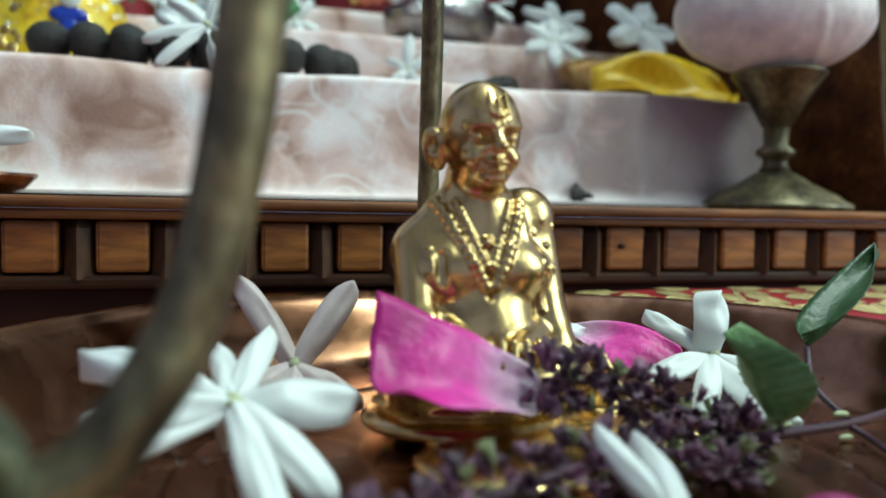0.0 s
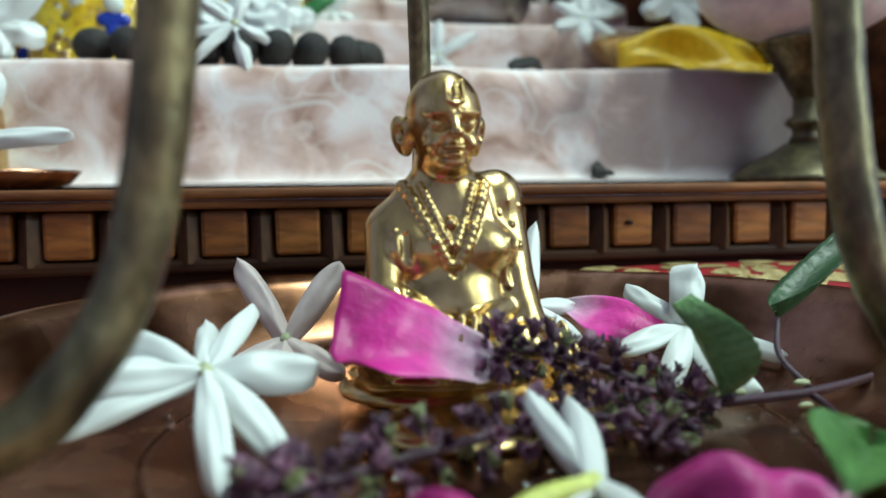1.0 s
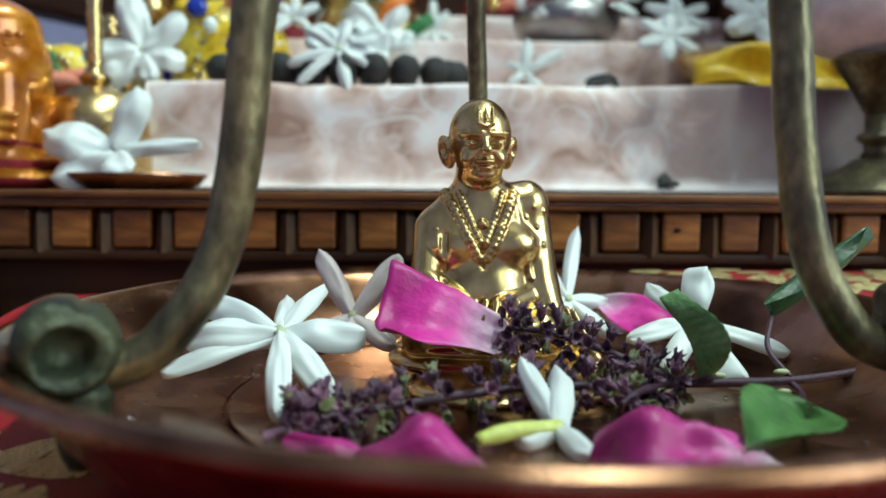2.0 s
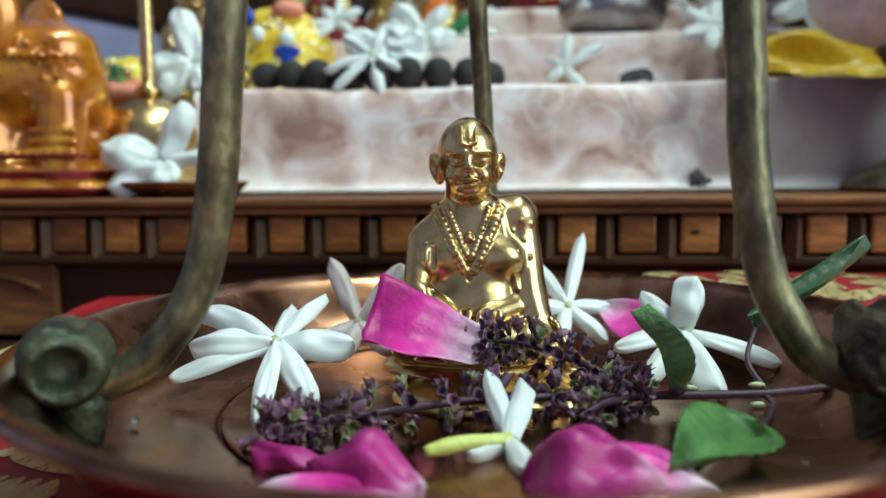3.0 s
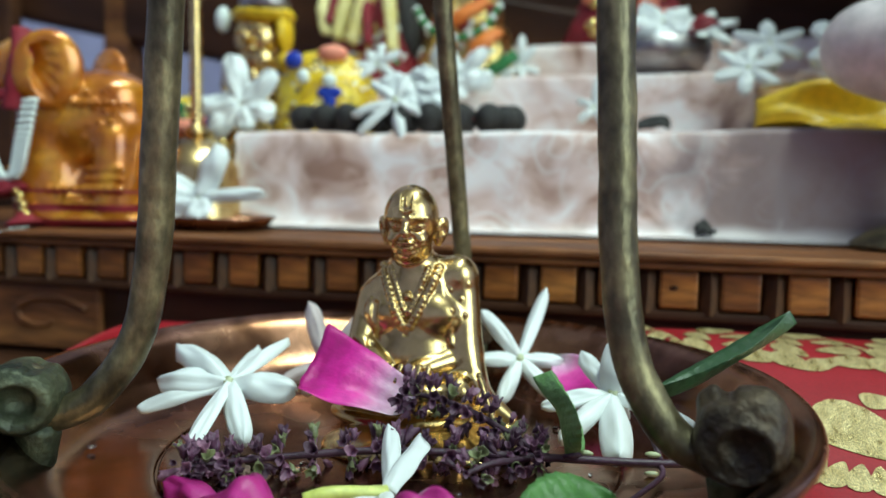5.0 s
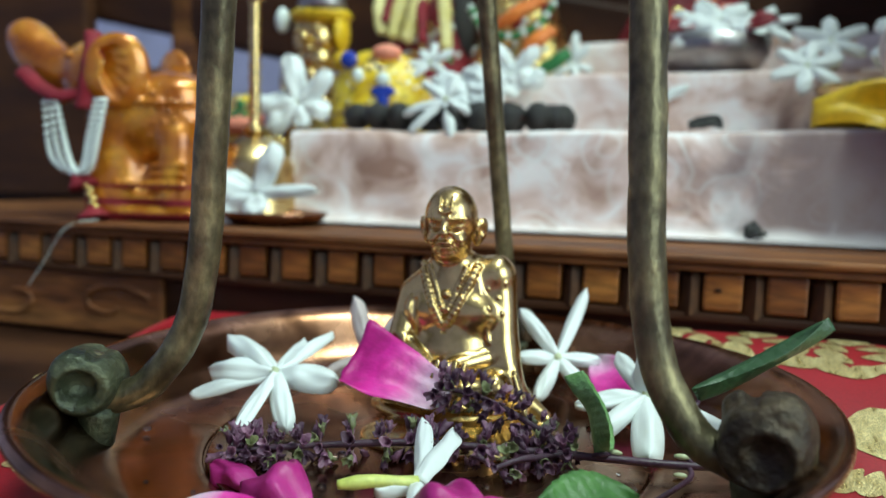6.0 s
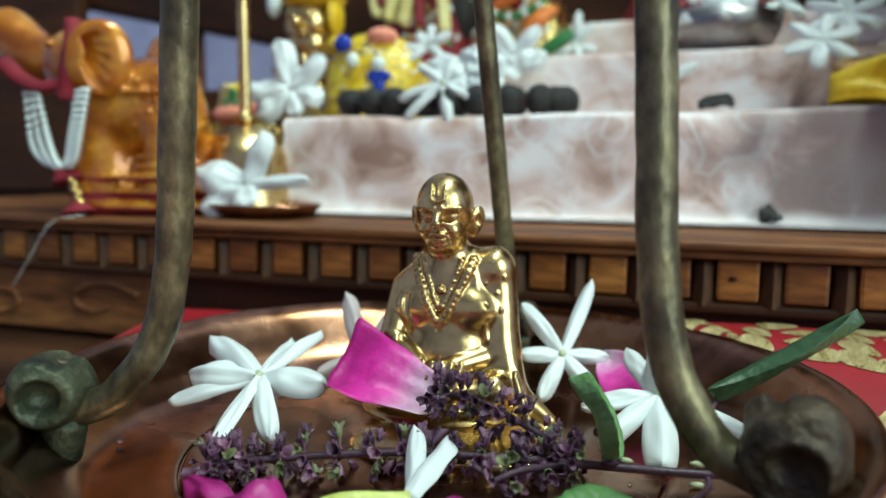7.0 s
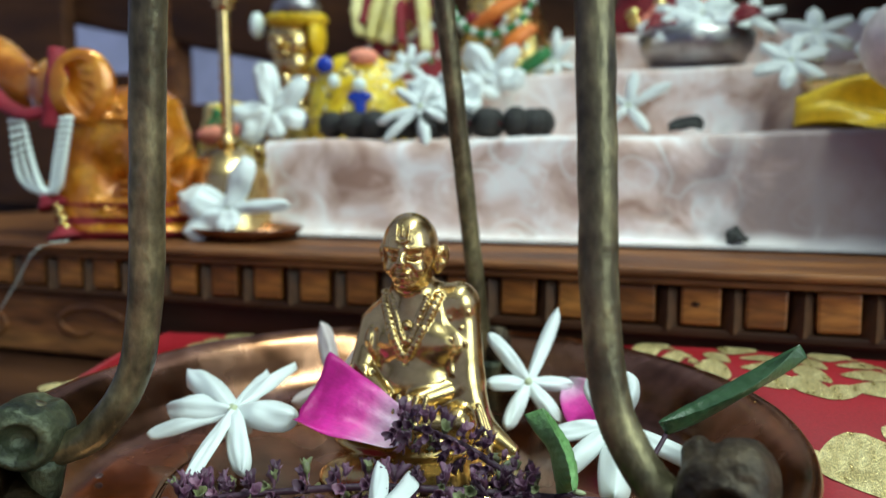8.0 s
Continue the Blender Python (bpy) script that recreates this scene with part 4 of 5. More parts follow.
def sprig():
    o = Vector((0.0453, -0.0089, 0.0071))
    sp = thing("basil_sprig", o, "purple holy basil sprig with flower spikes and serrated leaves", "sprig")
    A = [(-0.0260, -0.0318, 0.0072), (-0.0160, -0.0262, 0.0076), (0.0000, -0.0195, 0.0082), (0.0130, -0.0160, 0.0080), (0.0275, -0.0122, 0.0074), (0.0453, -0.0089, 0.0071), (0.0590, -0.0060, 0.0080)]
    B = [(0.0020, -0.0080, 0.0148), (0.0085, -0.0075, 0.0140), (0.0160, -0.0085, 0.0118), (0.0225, -0.0108, 0.0094), (0.0275, -0.0122, 0.0074)]
    C = [(0.0160, -0.0225, 0.0072), (0.0195, -0.0190, 0.0080), (0.0240, -0.0145, 0.0076), (0.0280, -0.0121, 0.0074)]
    for line, rad in ((C, [0.0004, 0.0006, 0.0006]), (A, [0.0004, 0.0006, 0.0007, 0.0007, 0.0007]), (B, [0.0004, 0.0006, 0.0007])):
        put("stem", mesh_at(tube("stem", line, rad, 8, 60, 1, 0.15), o), M_stem, sp)
    rnd = random.Random(5)
    # one little cup-shaped calyx with lips and its flowers-to-be
    prof = [(0.00010, -0.0011), (0.00012, -0.0002), (0.00030, 0.0), (0.00062, 0.0004), (0.00078, 0.0010), (0.00074, 0.0015), (0.00086, 0.0020), (0.00074, 0.0020), (0.00055, 0.0014), (0.0001, 0.0010)]
    cup = lathe("calyx", prof, 15)
    for v in cup.vertices:
        if v.co.z > 0.0018:
            a = math.atan2(v.co.y, v.co.x)
            lip = max(0.0, math.cos(a)) ** 2
            tooth = max(0.0, math.cos(5 * a)) * (1 - lip)
            v.co.z += 0.0009 * tooth + 0.0008 * lip
            k = 1.0 + 0.35 * tooth
            v.co.x = v.co.x * k + 0.0009 * lip
            v.co.y *= k * (1 + 0.5 * lip)
    cup_g = cup.copy()
    for line, start, stop, n, big, per in ((spline(A, 200), 0, 132, 16, 0.82, 11), (spline(B, 120), 0, 104, 11, 0.76, 9), (spline(C, 80), 0, 60, 4, 0.70, 7)):
        for w in range(n):
            # whorls crowd towards the tip
            i = int(start + (stop - start) * (w / (n - 1)) ** 1.25)
            q = line[i]
            ahead = (line[min(i + 2, len(line) - 1)] - line[max(i - 2, 0)]).normalized()
            side = ahead.orthogonal().normalized()
            for k in range(per):
                a = 2 * math.pi * (k + 0.5 * (w % 2)) / per + rnd.uniform(-0.3, 0.3)
                d = Matrix.Rotation(a, 3, ahead) @ side
                d = (d + ahead * rnd.uniform(-0.35, 0.35)).normalized()
                # what would hang into the plate lies flat on it
                d.z = max(d.z, (0.0064 - q.z) / 0.0046)
                d.normalize()
                s = big * rnd.uniform(0.6, 1.15)
                foot = q + d * rnd.uniform(0.0012, 0.0026) + ahead * rnd.uniform(-0.0006, 0.0006)
                m = Matrix.Translation(foot - o) @ (d + Vector((0, -0.15, rnd.uniform(-0.2, 0.3)))).to_track_quat("Z", "Y").to_matrix().to_4x4() @ Matrix.Rotation(rnd.uniform(0, 6.28), 4, "Z") @ Matrix.Diagonal((s, s, s * 1.1, 1))
                green = rnd.random() < (0.42 if w < 5 and big > 0.9 else 0.14)
                put("calyx", cup_g if green else cup, M_calyxgreen if green else M_calyx, sp, where=m)
    # leaves on thin stalks
    for stalk, base, tip, width, up, bend, mat, seed in (
        ([(0.0330, -0.0100, 0.0076), (0.0315, -0.0125, 0.0082), (0.0302, -0.0120, 0.0078)], (0.0302, -0.0120, 0.0078), (0.0248, -0.0100, 0.0200), 0.0116, (0.98, 0.10, 0.16), 0.0012, M_leafpale, 2),
        ([(0.0453, -0.0089, 0.0075), (0.0440, -0.0040, 0.0110), (0.0462, 0.0000, 0.0155)], (0.0462, 0.0000, 0.0155), (0.0678, 0.0090, 0.0284), 0.0080, (-0.60, -0.05, 0.75), -0.0010, M_leafdark, 5),
        ([(0.0453, -0.0089, 0.0068), (0.0450, -0.0130, 0.0062), (0.0382, -0.0276, 0.0062)], (0.0382, -0.0276, 0.0062), (0.0242, -0.0408, 0.0055), 0.0112, (0.05, -0.30, 0.95), 0.0018, M_leaf, 9)):
        put("leaf_stalk", mesh_at(tube("leaf_stalk", stalk, [0.0005, 0.0004], 7, 16), o), M_stem, sp)
        leaf_part("leaf", base, tip, width, up, bend, 0.10, mat, sp, o, seed)
    for at in ((0.0440, -0.0088, 0.0084), (0.0440, -0.0098, 0.0056), (0.0335, -0.0106, 0.0082)):
        bm = bmesh.new()
        ball_bm(bm, Vector(at) - o, (0.0013, 0.0005, 0.0005), 8, 6)
        part("bud", smooth(bm), M_throat, sp, "pale green side bud")


sprig()

# water drops in the plate
rnd = random.Random(11)
bm = bmesh.new()
ball_bm(bm, (0, 0, 0), (1.0, 1.0, 0.62), 12, 8)
drop_mesh = bm_mesh(bm)
for k in range(46):
    a, r = rnd.uniform(0, 2 * math.pi), 0.055 * math.sqrt(rnd.random())
    s = rnd.uniform(0.0003, 0.0009)
    ob = put("water_drop", drop_mesh, M_water)
    ob.matrix_basis = Matrix.Translation((PX0 + r * math.cos(a), PY0 + r * math.sin(a), 0.0052 + (0.0011 if r > 0.049 else 0))) @ Matrix.Diagonal((s, s, s, 1))
    tagged(ob, "clear water drop on the copper plate", "water drop", "water drops")


# ---------------------------------------------------------------- gold motifs woven into the red cloth
def motif_mesh(kind, n=16):
    pieces = []

    def fan(outline):
        verts, faces = [], []
        pieces.append((verts, faces))
        k = 0
        c = np.mean(outline, axis=0)
        verts.append((c[0], c[1]))
        verts.extend((p[0], p[1]) for p in outline)
        m = len(outline)
        # a ring half way keeps the shape on the cloth
        for p in outline:
            verts.append(((p[0] + c[0]) / 2, (p[1] + c[1]) / 2))
        for i in range(m):
            j = (i + 1) % m
            faces.append((k, k + 1 + m + i, k + 1 + m + j))
            faces.append((k + 1 + m + i, k + 1 + i, k + 1 + j, k + 1 + m + j))

    def drop(cx, cy, size, turn, fat=0.5):
        pts = []
        for i in range(n):
            a = 2 * math.pi * i / n
            x, y = size * (0.5 - 0.5 * math.cos(a)), size * fat * math.sin(a) * (1 - 0.62 * math.cos(a / 2) ** 2)
            y += 0.25 * size * (1 - x / size) ** 2
            pts.append((cx + x * math.cos(turn) - y * math.sin(turn), cy + x * math.sin(turn) + y * math.cos(turn)))
        fan(pts)

    if kind == "paisley":
        drop(-0.0060, -0.0030, 0.0150, 0.55, 0.80)
        drop(-0.0078, 0.0010, 0.0040, 2.2, 0.9)
        drop(0.0060, 0.0080, 0.0052, 1.2, 0.9)
        for k in range(5):
            drop(-0.0075 + 0.0026 * k, -0.0055 - 0.0006 * k, 0.0068, -2.0 + 0.22 * k, 0.42)
    elif kind == "band":
        for k in range(9):
            drop(-0.003 + 0.00016 * k * k, -0.0100 + 0.0026 * k, 0.0030, math.pi / 2 - 0.12 * k, 0.34)
    else:
        # a palm of rounded lobes on a short stalk
        for s in (-1, 1):
            for k in range(3):
                drop(s * 0.0009, 0.0050 * k - 0.0085, 0.0086 - 0.0010 * k, math.pi / 2 - s * (1.15 - 0.10 * k), 0.44)
        drop(0, 0.0050, 0.0068, math.pi / 2, 0.75)
        drop(0, -0.0105, 0.0050, math.pi / 2, 0.7)
    return pieces


def motifs():
    cloth = bpy.data.objects["altar_cloth"]
    shapes = {k: motif_mesh(k) for k in ("paisley", "sprig", "band")}
    spots = []
    for j, y0 in enumerate((0.0440, 0.0120, -0.0240, -0.0600)):
        big = j > 0
        step = 0.0215 if big else 0.0190
        for i in range(-8, 9):
            x0 = 0.0790 + step * (i + 0.5 * (j // 2))
            if math.hypot(x0 - PX0, y0 - PY0) > 0.0600 and -0.100 < x0 < 0.140 and (y0 > -0.05 or abs(x0) > 0.055):
                spots.append((x0, y0, "paisley" if big else "sprig", 1, 1.0 if big else 1.15))
                if not big:
                    spots.append((x0 + step / 2, y0, "band", 1 if i % 2 else -1, 0.95))
    for x0, y0, kind, flip, size in spots:
        for verts, faces in shapes[kind]:
            flat = [(x0 + flip * size * x, min(0.0570, y0 + size * y)) for x, y in verts]
            put("gold_motif", mesh_of("gold_motif", [(x, y, cloth_height(x, y) - 0.0006) for x, y in flat], faces), M_goldthread, cloth)


motifs()


# ---------------------------------------------------------------- things on the shrine
def elephant():
    c = Clay((-0.052, -0.024, -0.001), (0.034, 0.024, 0.072), 0.0006)
    c.egg((0.004, 0, 0.0030), (0.0270, 0.0170, 0.0044), 0.0006)
    c.egg((0.004, 0, 0.0080), (0.0250, 0.0155, 0.0036), 0.0006)
    c.egg((0.004, 0, 0.014), (0.0200, 0.0100, 0.0090), 0.002)
    for x in (-0.010, 0.018):
        for s in (-1, 1):
            c.rod((x, s * 0.0085, 0.008), (x, s * 0.0080, 0.028), 0.0072, 0.0070, 0.0012)
    c.rod((-0.0055, -0.0040, 0.0060), (-0.0060, -0.0030, 0.0400), 0.0128, 0.0122, 0.002)
    c.egg((0.006, 0, 0.034), (0.0215, 0.0150, 0.0160), 0.003)
    c.egg((0.010, 0, 0.044), (0.0150, 0.0120, 0.0085), 0.003)
    c.egg((-0.017, 0, 0.0510), (0.0150, 0.0115, 0.0135), 0.003)
    for s in (-1, 1):
        c.egg((0.0006, s * 0.0165, 0.0505), (0.0105, 0.0032, 0.0125), 0.0006, tilt=(0, 8, -s * 24))
        for k in range(5):
            a = radians(-60 + 30 * k)
            c.rod((-0.0064, s * 0.0182, 0.0550), (0.0004 + 0.0080 * math.cos(a), s * 0.0198, 0.0480 + 0.0110 * math.sin(a)), 0.0009, 0.0024, 0.0010, cut=True)
        c.rod((-0.0290, s * 0.0055, 0.0420), (-0.0380, s * 0.0070, 0.0440), 0.0015, 0.0009, 0.0008)
        c.egg((-0.0240, s * 0.0098, 0.0570), (0.0020, 0.0014, 0.0012), 0.0004)
    trunk = spline([(-0.022, 0, 0.0520), (-0.032, 0, 0.0525), (-0.041, 0, 0.0570), (-0.048, 0, 0.0640)], 8)
    for a, b in zip(trunk, trunk[1:]):
        c.rod(a, b, 0.0082, 0.0078, 0.002)
    for k in range(14):
        c.egg((-0.004 + 0.0022 * k, -0.0145 + 0.0001 * (k - 7) ** 2, 0.0400), (0.0012, 0.0012, 0.0012), 0.0003)
        c.egg((-0.016 + 0.0030 * k, -0.0150, 0.0125), (0.0016, 0.0016, 0.0016), 0.0004)
    for x in (-0.010, 0.018):
        for k in range(3):
            c.rod((x - 0.006, -0.0150 + 0.0004 * k, 0.0130 + 0.0030 * k), (x + 0.006, -0.0150 + 0.0004 * k, 0.0130 + 0.0030 * k), 0.0011, 0.0011, 0.0010)
    for k in range(26):
        a = 2.4 * k
        c.egg((0.012 + 0.0022 * math.sqrt(k) * math.cos(a), -0.0135, 0.036 + 0.0018 * math.sqrt(k) * math.sin(a)), (0.0009, 0.0012, 0.0009), 0.0004)
    me = c.skin("elephant_figurine")
    for m in (M_goldpaint, M_red):
        me.materials.append(m)
    ob = new("elephant_figurine", me)
    for p in me.polygons:
        z = p.center.z
        if z < 0.0030 or 0.0055 < z < 0.0078 or 0.0112 < z < 0.0124:
            p.material_index = 1
    ob.matrix_basis = pose(-0.1430, 0.0860, 0.0356, 0, 0, 6)
    tagged(ob, "amber gold painted elephant figurine with raised trunk", "figurine")

    g = thing("pearl_garland", (-0.1610, 0.0700, 0.0750), "string garland of white pearls with maroon ribbon tassel", "garland")
    o = Vector((-0.170, 0.0735, 0.0750))
    put("ribbon", mesh_at(tube("ribbon", [(-0.158, 0.0722, 0.0985), (-0.1565, 0.0700, 0.090), (-0.1580, 0.0700, 0.080), (-0.1590, 0.0705, 0.073)], [0.0030, 0.0036, 0.0044], 8, 24, 0.5, 0.2), o), M_red, g)
    put("ribbon", mesh_at(tube("ribbon", [(-0.158, 0.0705, 0.080), (-0.168, 0.0700, 0.0775), (-0.180, 0.0715, 0.080), (-0.192, 0.0740, 0.087)], [0.0030, 0.0026, 0.0030], 8, 24, 0.5, 0.2), o), M_red, g)
    bm = bmesh.new()
    ball_bm(bm, (0, 0, 0), 0.00118, 8, 6)
    pearl = bm_mesh(bm)
    foot = Vector((-0.1625, 0.0690, 0.0505))
    for k in range(6):
        if k < 3:
            top = Vector((-0.1790 + 0.0034 * k, 0.0712 - 0.0008 * k, 0.0755))
            mid = Vector((-0.1760 + 0.0042 * k, 0.0700 - 0.0008 * k, 0.0590 + 0.0012 * k))
        else:
            top = Vector((-0.1556 + 0.0026 * (k - 3), 0.0700 - 0.0008 * (k - 3), 0.0755))
            mid = Vector((-0.1582 + 0.0026 * (k - 3), 0.0690 - 0.0008 * (k - 3), 0.0625))
        low = foot + Vector((-0.0030 + 0.0016 * k, -0.0003 * k, 0.0016 if k in (0, 5) else 0.0004 * k))
        for q in spline([top, mid, (mid + low) / 2 + Vector((0, 0, -0.0022)), low], 20):
            put("pearl", pearl, M_pearl, g, where=Matrix.Translation(q - o))
    bm = bmesh.new()
    for k in range(7):
        ball_bm(bm, Vector((-0.1600 + 0.0006 * k + 0.0011 * (k % 2), 0.0695, 0.0475 - 0.0015 * k)) - o, 0.0014, 8, 6)
    part("gold_beads", smooth(bm), M_gold, g, "small gold beads")
    for a, b in (((-0.1640, 0.070, 0.0525), (-0.1610, 0.0695, 0.0470)), ((-0.1570, 0.0695, 0.0405), (-0.1560, 0.0690, 0.0368))):
        put("tassel", mesh_at(tube("tassel", [a, (Vector(a) + Vector(b)) / 2, b], [0.0018, 0.0035, 0.0055], 10, 10, 0.7, 0.4), o), M_red, g)


elephant()


def bell():
    b = thing("brass_bell", (-0.1105, 0.1050, 0.0360), "polished brass hand bell with a tall slim handle", "bell")
    put("bell_dome", lathe("bell_dome", [(0.0158, 0.0), (0.0164, 0.0010), (0.0158, 0.0030), (0.0154, 0.0120), (0.0150, 0.0195), (0.0124, 0.0258), (0.0062, 0.0298), (0.0024, 0.0315), (0.0001, 0.0318)], 40), M_brass, b)
    prof = [(0.0012, 0.0300), (0.0040, 0.0318), (0.0045, 0.0330), (0.0022, 0.0350)]
    for k in range(10):
        z = 0.036 + 0.0044 * k
        prof += [(0.0019, z), (0.0023, z + 0.0022)]
    prof += [(0.0018, 0.0790), (0.0040, 0.0800), (0.0030, 0.0812), (0.0055, 0.0835), (0.0062, 0.0860), (0.0034, 0.0885), (0.0046, 0.0900), (0.0020, 0.0930), (0.0001, 0.0950)]
    put("handle", lathe("handle", prof, 20), M_brass, b)
    d = thing("small_copper_dish", (-0.0920, 0.0880, 0.0357), "small dark copper dish on the wooden ledge", "dish")
    put("dish_body", lathe("dish_body", [(0.0001, 0.0008), (0.0120, 0.0010), (0.0160, 0.0024), (0.0185, 0.0042), (0.0192, 0.0044), (0.0190, 0.0036), (0.0165, 0.0012), (0.0120, 0.0), (0.0001, 0.0)], 48, squash=0.8), M_copper, d)


bell()


def blossom(label, center, radius, face, n, width, spin, seed, lift=0.25, tube_end=None):
    c, f = Vector(center), Vector(face).normalized()
    side = f.orthogonal().normalized()
    pts = []
    for k in range(n):
        d = Matrix.Rotation(radians(spin) + 2 * math.pi * k / n, 3, f) @ side
        r = radius * (1 + 0.18 * noise.noise(Vector((seed, k * 2.1, 0))))
        pts.append((c + (d + f * lift * noise.noise(Vector((k * 1.3, seed, 2)))).normalized() * r, width, radius * 0.08, 0.18, 0))
    return jasmine(label, center, pts, face, tube_end, seed=seed)


def offered(label, center, tips, width, face=(0.05, -0.85, 0.5), seed=50):
    """A flower whose petals reach the given places; each tip is x, y, z and a share of the width."""
    return jasmine(label, center, [((x, y, z), width * k, 0.0010, 0.18, 0) for x, y, z, k in tips], face, seed=seed)


FAR = "white flower offered on the shrine steps"
offered("broad white five-petalled flower on the copper dish", (-0.0956, 0.0830, 0.0461), [(-0.1144, 0.0815, 0.0506, 1.0), (-0.1117, 0.0800, 0.0385, 1.05), (-0.0895, 0.0850, 0.0632, 0.85), (-0.0720, 0.0815, 0.0480, 0.42), (-0.0930, 0.0770, 0.0392, 0.8)], 0.0135, seed=50)
offered("broad white six-petalled flower before the idol", (-0.1049, 0.1270, 0.0809), [(-0.1245, 0.1260, 0.0815, 1.0), (-0.1180, 0.1240, 0.0706, 1.0), (-0.1110, 0.1290, 0.1003, 0.9), (-0.0922, 0.1280, 0.0935, 0.9), (-0.0910, 0.1250, 0.0774, 0.8), (-0.1010, 0.1230, 0.0712, 0.7)], 0.0130, seed=53)
offered("white star jasmine flower resting on black beads", (-0.0393, 0.1130, 0.0797), [(-0.0546, 0.1120, 0.0748, 1.0), (-0.0514, 0.1095, 0.0685, 0.95), (-0.0357, 0.1095, 0.0662, 1.0), (-0.0491, 0.1160, 0.0866, 0.9), (-0.0290, 0.1130, 0.0746, 0.8), (-0.0360, 0.1170, 0.0890, 0.9)], 0.0046, seed=56)
offered("large loose white flower lying behind the beads", (-0.0389, 0.1400, 0.0870), [(-0.0540, 0.1390, 0.0906, 1.0), (-0.0367, 0.1420, 0.0960, 1.1), (-0.0250, 0.1390, 0.0886, 1.1), (-0.0270, 0.1350, 0.0790, 1.1), (-0.0440, 0.1350, 0.0790, 0.9)], 0.0145, seed=57)
offered(FAR, (-0.0623, 0.1600, 0.1000), [(-0.0740, 0.1590, 0.0993, 1.0), (-0.0676, 0.1620, 0.1060, 1.0), (-0.0528, 0.1610, 0.1052, 1.0), (-0.0550, 0.1580, 0.0955, 0.9), (-0.0714, 0.1570, 0.0930, 0.9), (-0.0610, 0.1630, 0.1090, 0.8)], 0.0050, seed=58)
offered("broad white flower on the pink step cloth", (-0.0318, 0.1750, 0.0970), [(-0.0424, 0.1770, 0.1100, 1.0), (-0.0208, 0.1770, 0.1088, 0.7), (-0.0170, 0.1730, 0.0948, 1.0), (-0.0432, 0.1730, 0.0941, 1.0), (-0.0330, 0.1700, 0.0880, 1.0)], 0.0135, seed=59)
offered(FAR, (-0.0107, 0.2050, 0.1050), [(-0.0103, 0.2080, 0.1200, 1.0), (-0.0176, 0.2070, 0.1118, 0.9), (-0.0205, 0.2010, 0.0990, 1.0), (-0.0085, 0.2000, 0.0990, 1.0), (-0.0040, 0.2070, 0.1146, 1.0), (-0.0015, 0.2030, 0.1020, 0.9)], 0.0050, seed=61)
offered(FAR, (0.0248, 0.1660, 0.0820), [(0.0266, 0.1700, 0.0952, 1.0), (0.0398, 0.1680, 0.0905, 1.0), (0.0190, 0.1630, 0.0770, 0.9), (0.0324, 0.1600, 0.0722, 1.0), (0.0180, 0.1680, 0.0860, 0.8)], 0.0052, seed=62)
for c, r, n, w, face in (((0.0800, 0.1660, 0.0960), 0.0130, 6, 0.0062, (0, -0.8, 0.5)), ((0.0900, 0.1850, 0.1080), 0.0150, 6, 0.0070, (0, -0.8, 0.6)), ((0.0500, 0.1950, 0.1200), 0.0150, 5, 0.0110, (0, -0.7, 0.7)), ((0.0370, 0.1960, 0.1190), 0.0130, 5, 0.0105, (-0.2, -0.7, 0.7)),
                         ((0.1120, 0.1600, 0.1020), 0.0150, 5, 0.0110, (0, -0.8, 0.5)), ((0.0680, 0.2100, 0.1200), 0.0140, 6, 0.0060, (0, -0.7, 0.7))):
    blossom(FAR, c, r, face, n, w, 33 * n + 900 * c[0], 60 + c[0] * 100)


def bead_string():
    s = thing("bead_string", (-0.04, 0.122, 0.069), "string of large black wooden prayer beads", "prayer beads")
    o = Vector(s.location)
    bm = bmesh.new()
    ball_bm(bm, (0, 0, 0), (0.0056, 0.0050, 0.0050), 14, 10)
    for v in bm.verts:
        v.co *= 1 + 0.05 * noise.noise(v.co * 700)
    bead = bm_mesh(bm)
    line = spline([(-0.0780, 0.1240, 0.0752), (-0.0600, 0.1180, 0.0745), (-0.0420, 0.1150, 0.0742), (-0.0250, 0.1180, 0.0745), (-0.0080, 0.1270, 0.0748), (-0.0020, 0.1330, 0.0748)], 9)
    back = spline([(-0.0700, 0.1350, 0.0750), (-0.0450, 0.1300, 0.0750), (-0.0200, 0.1340, 0.0750)], 5)
    for k, q in enumerate(line + back):
        put("bead", bead, M_bead, s, where=Matrix.Translation(q - o) @ Euler((k, k * 2.0, k * 3.0)).to_matrix().to_4x4())
    put("cord", mesh_at(tube("cord", [line[0], line[4], line[-1]], [0.0006], 6, 20), o), M_red, s)


bead_string()


def dark_leaf(x, y, z, w):
    me = petal("dried_petal", (-w / 2, 0, 0), (w / 2, 0.002, 0.001), 0.0065, (0, -0.6, 0.8), 0.0012, 0.2, "long", 0.0012, 0.2, x * 100)
    ob = put("dried_petal", me, M_bead)
    ob.location = (x, y, z)
    tagged(ob, "dark dried petal on the pink step cloth", "petal", "dried petals")


dark_leaf(0.0462, 0.1270, 0.0712, 0.0105)
dark_leaf(0.0612, 0.1030, 0.0378, 0.0045)


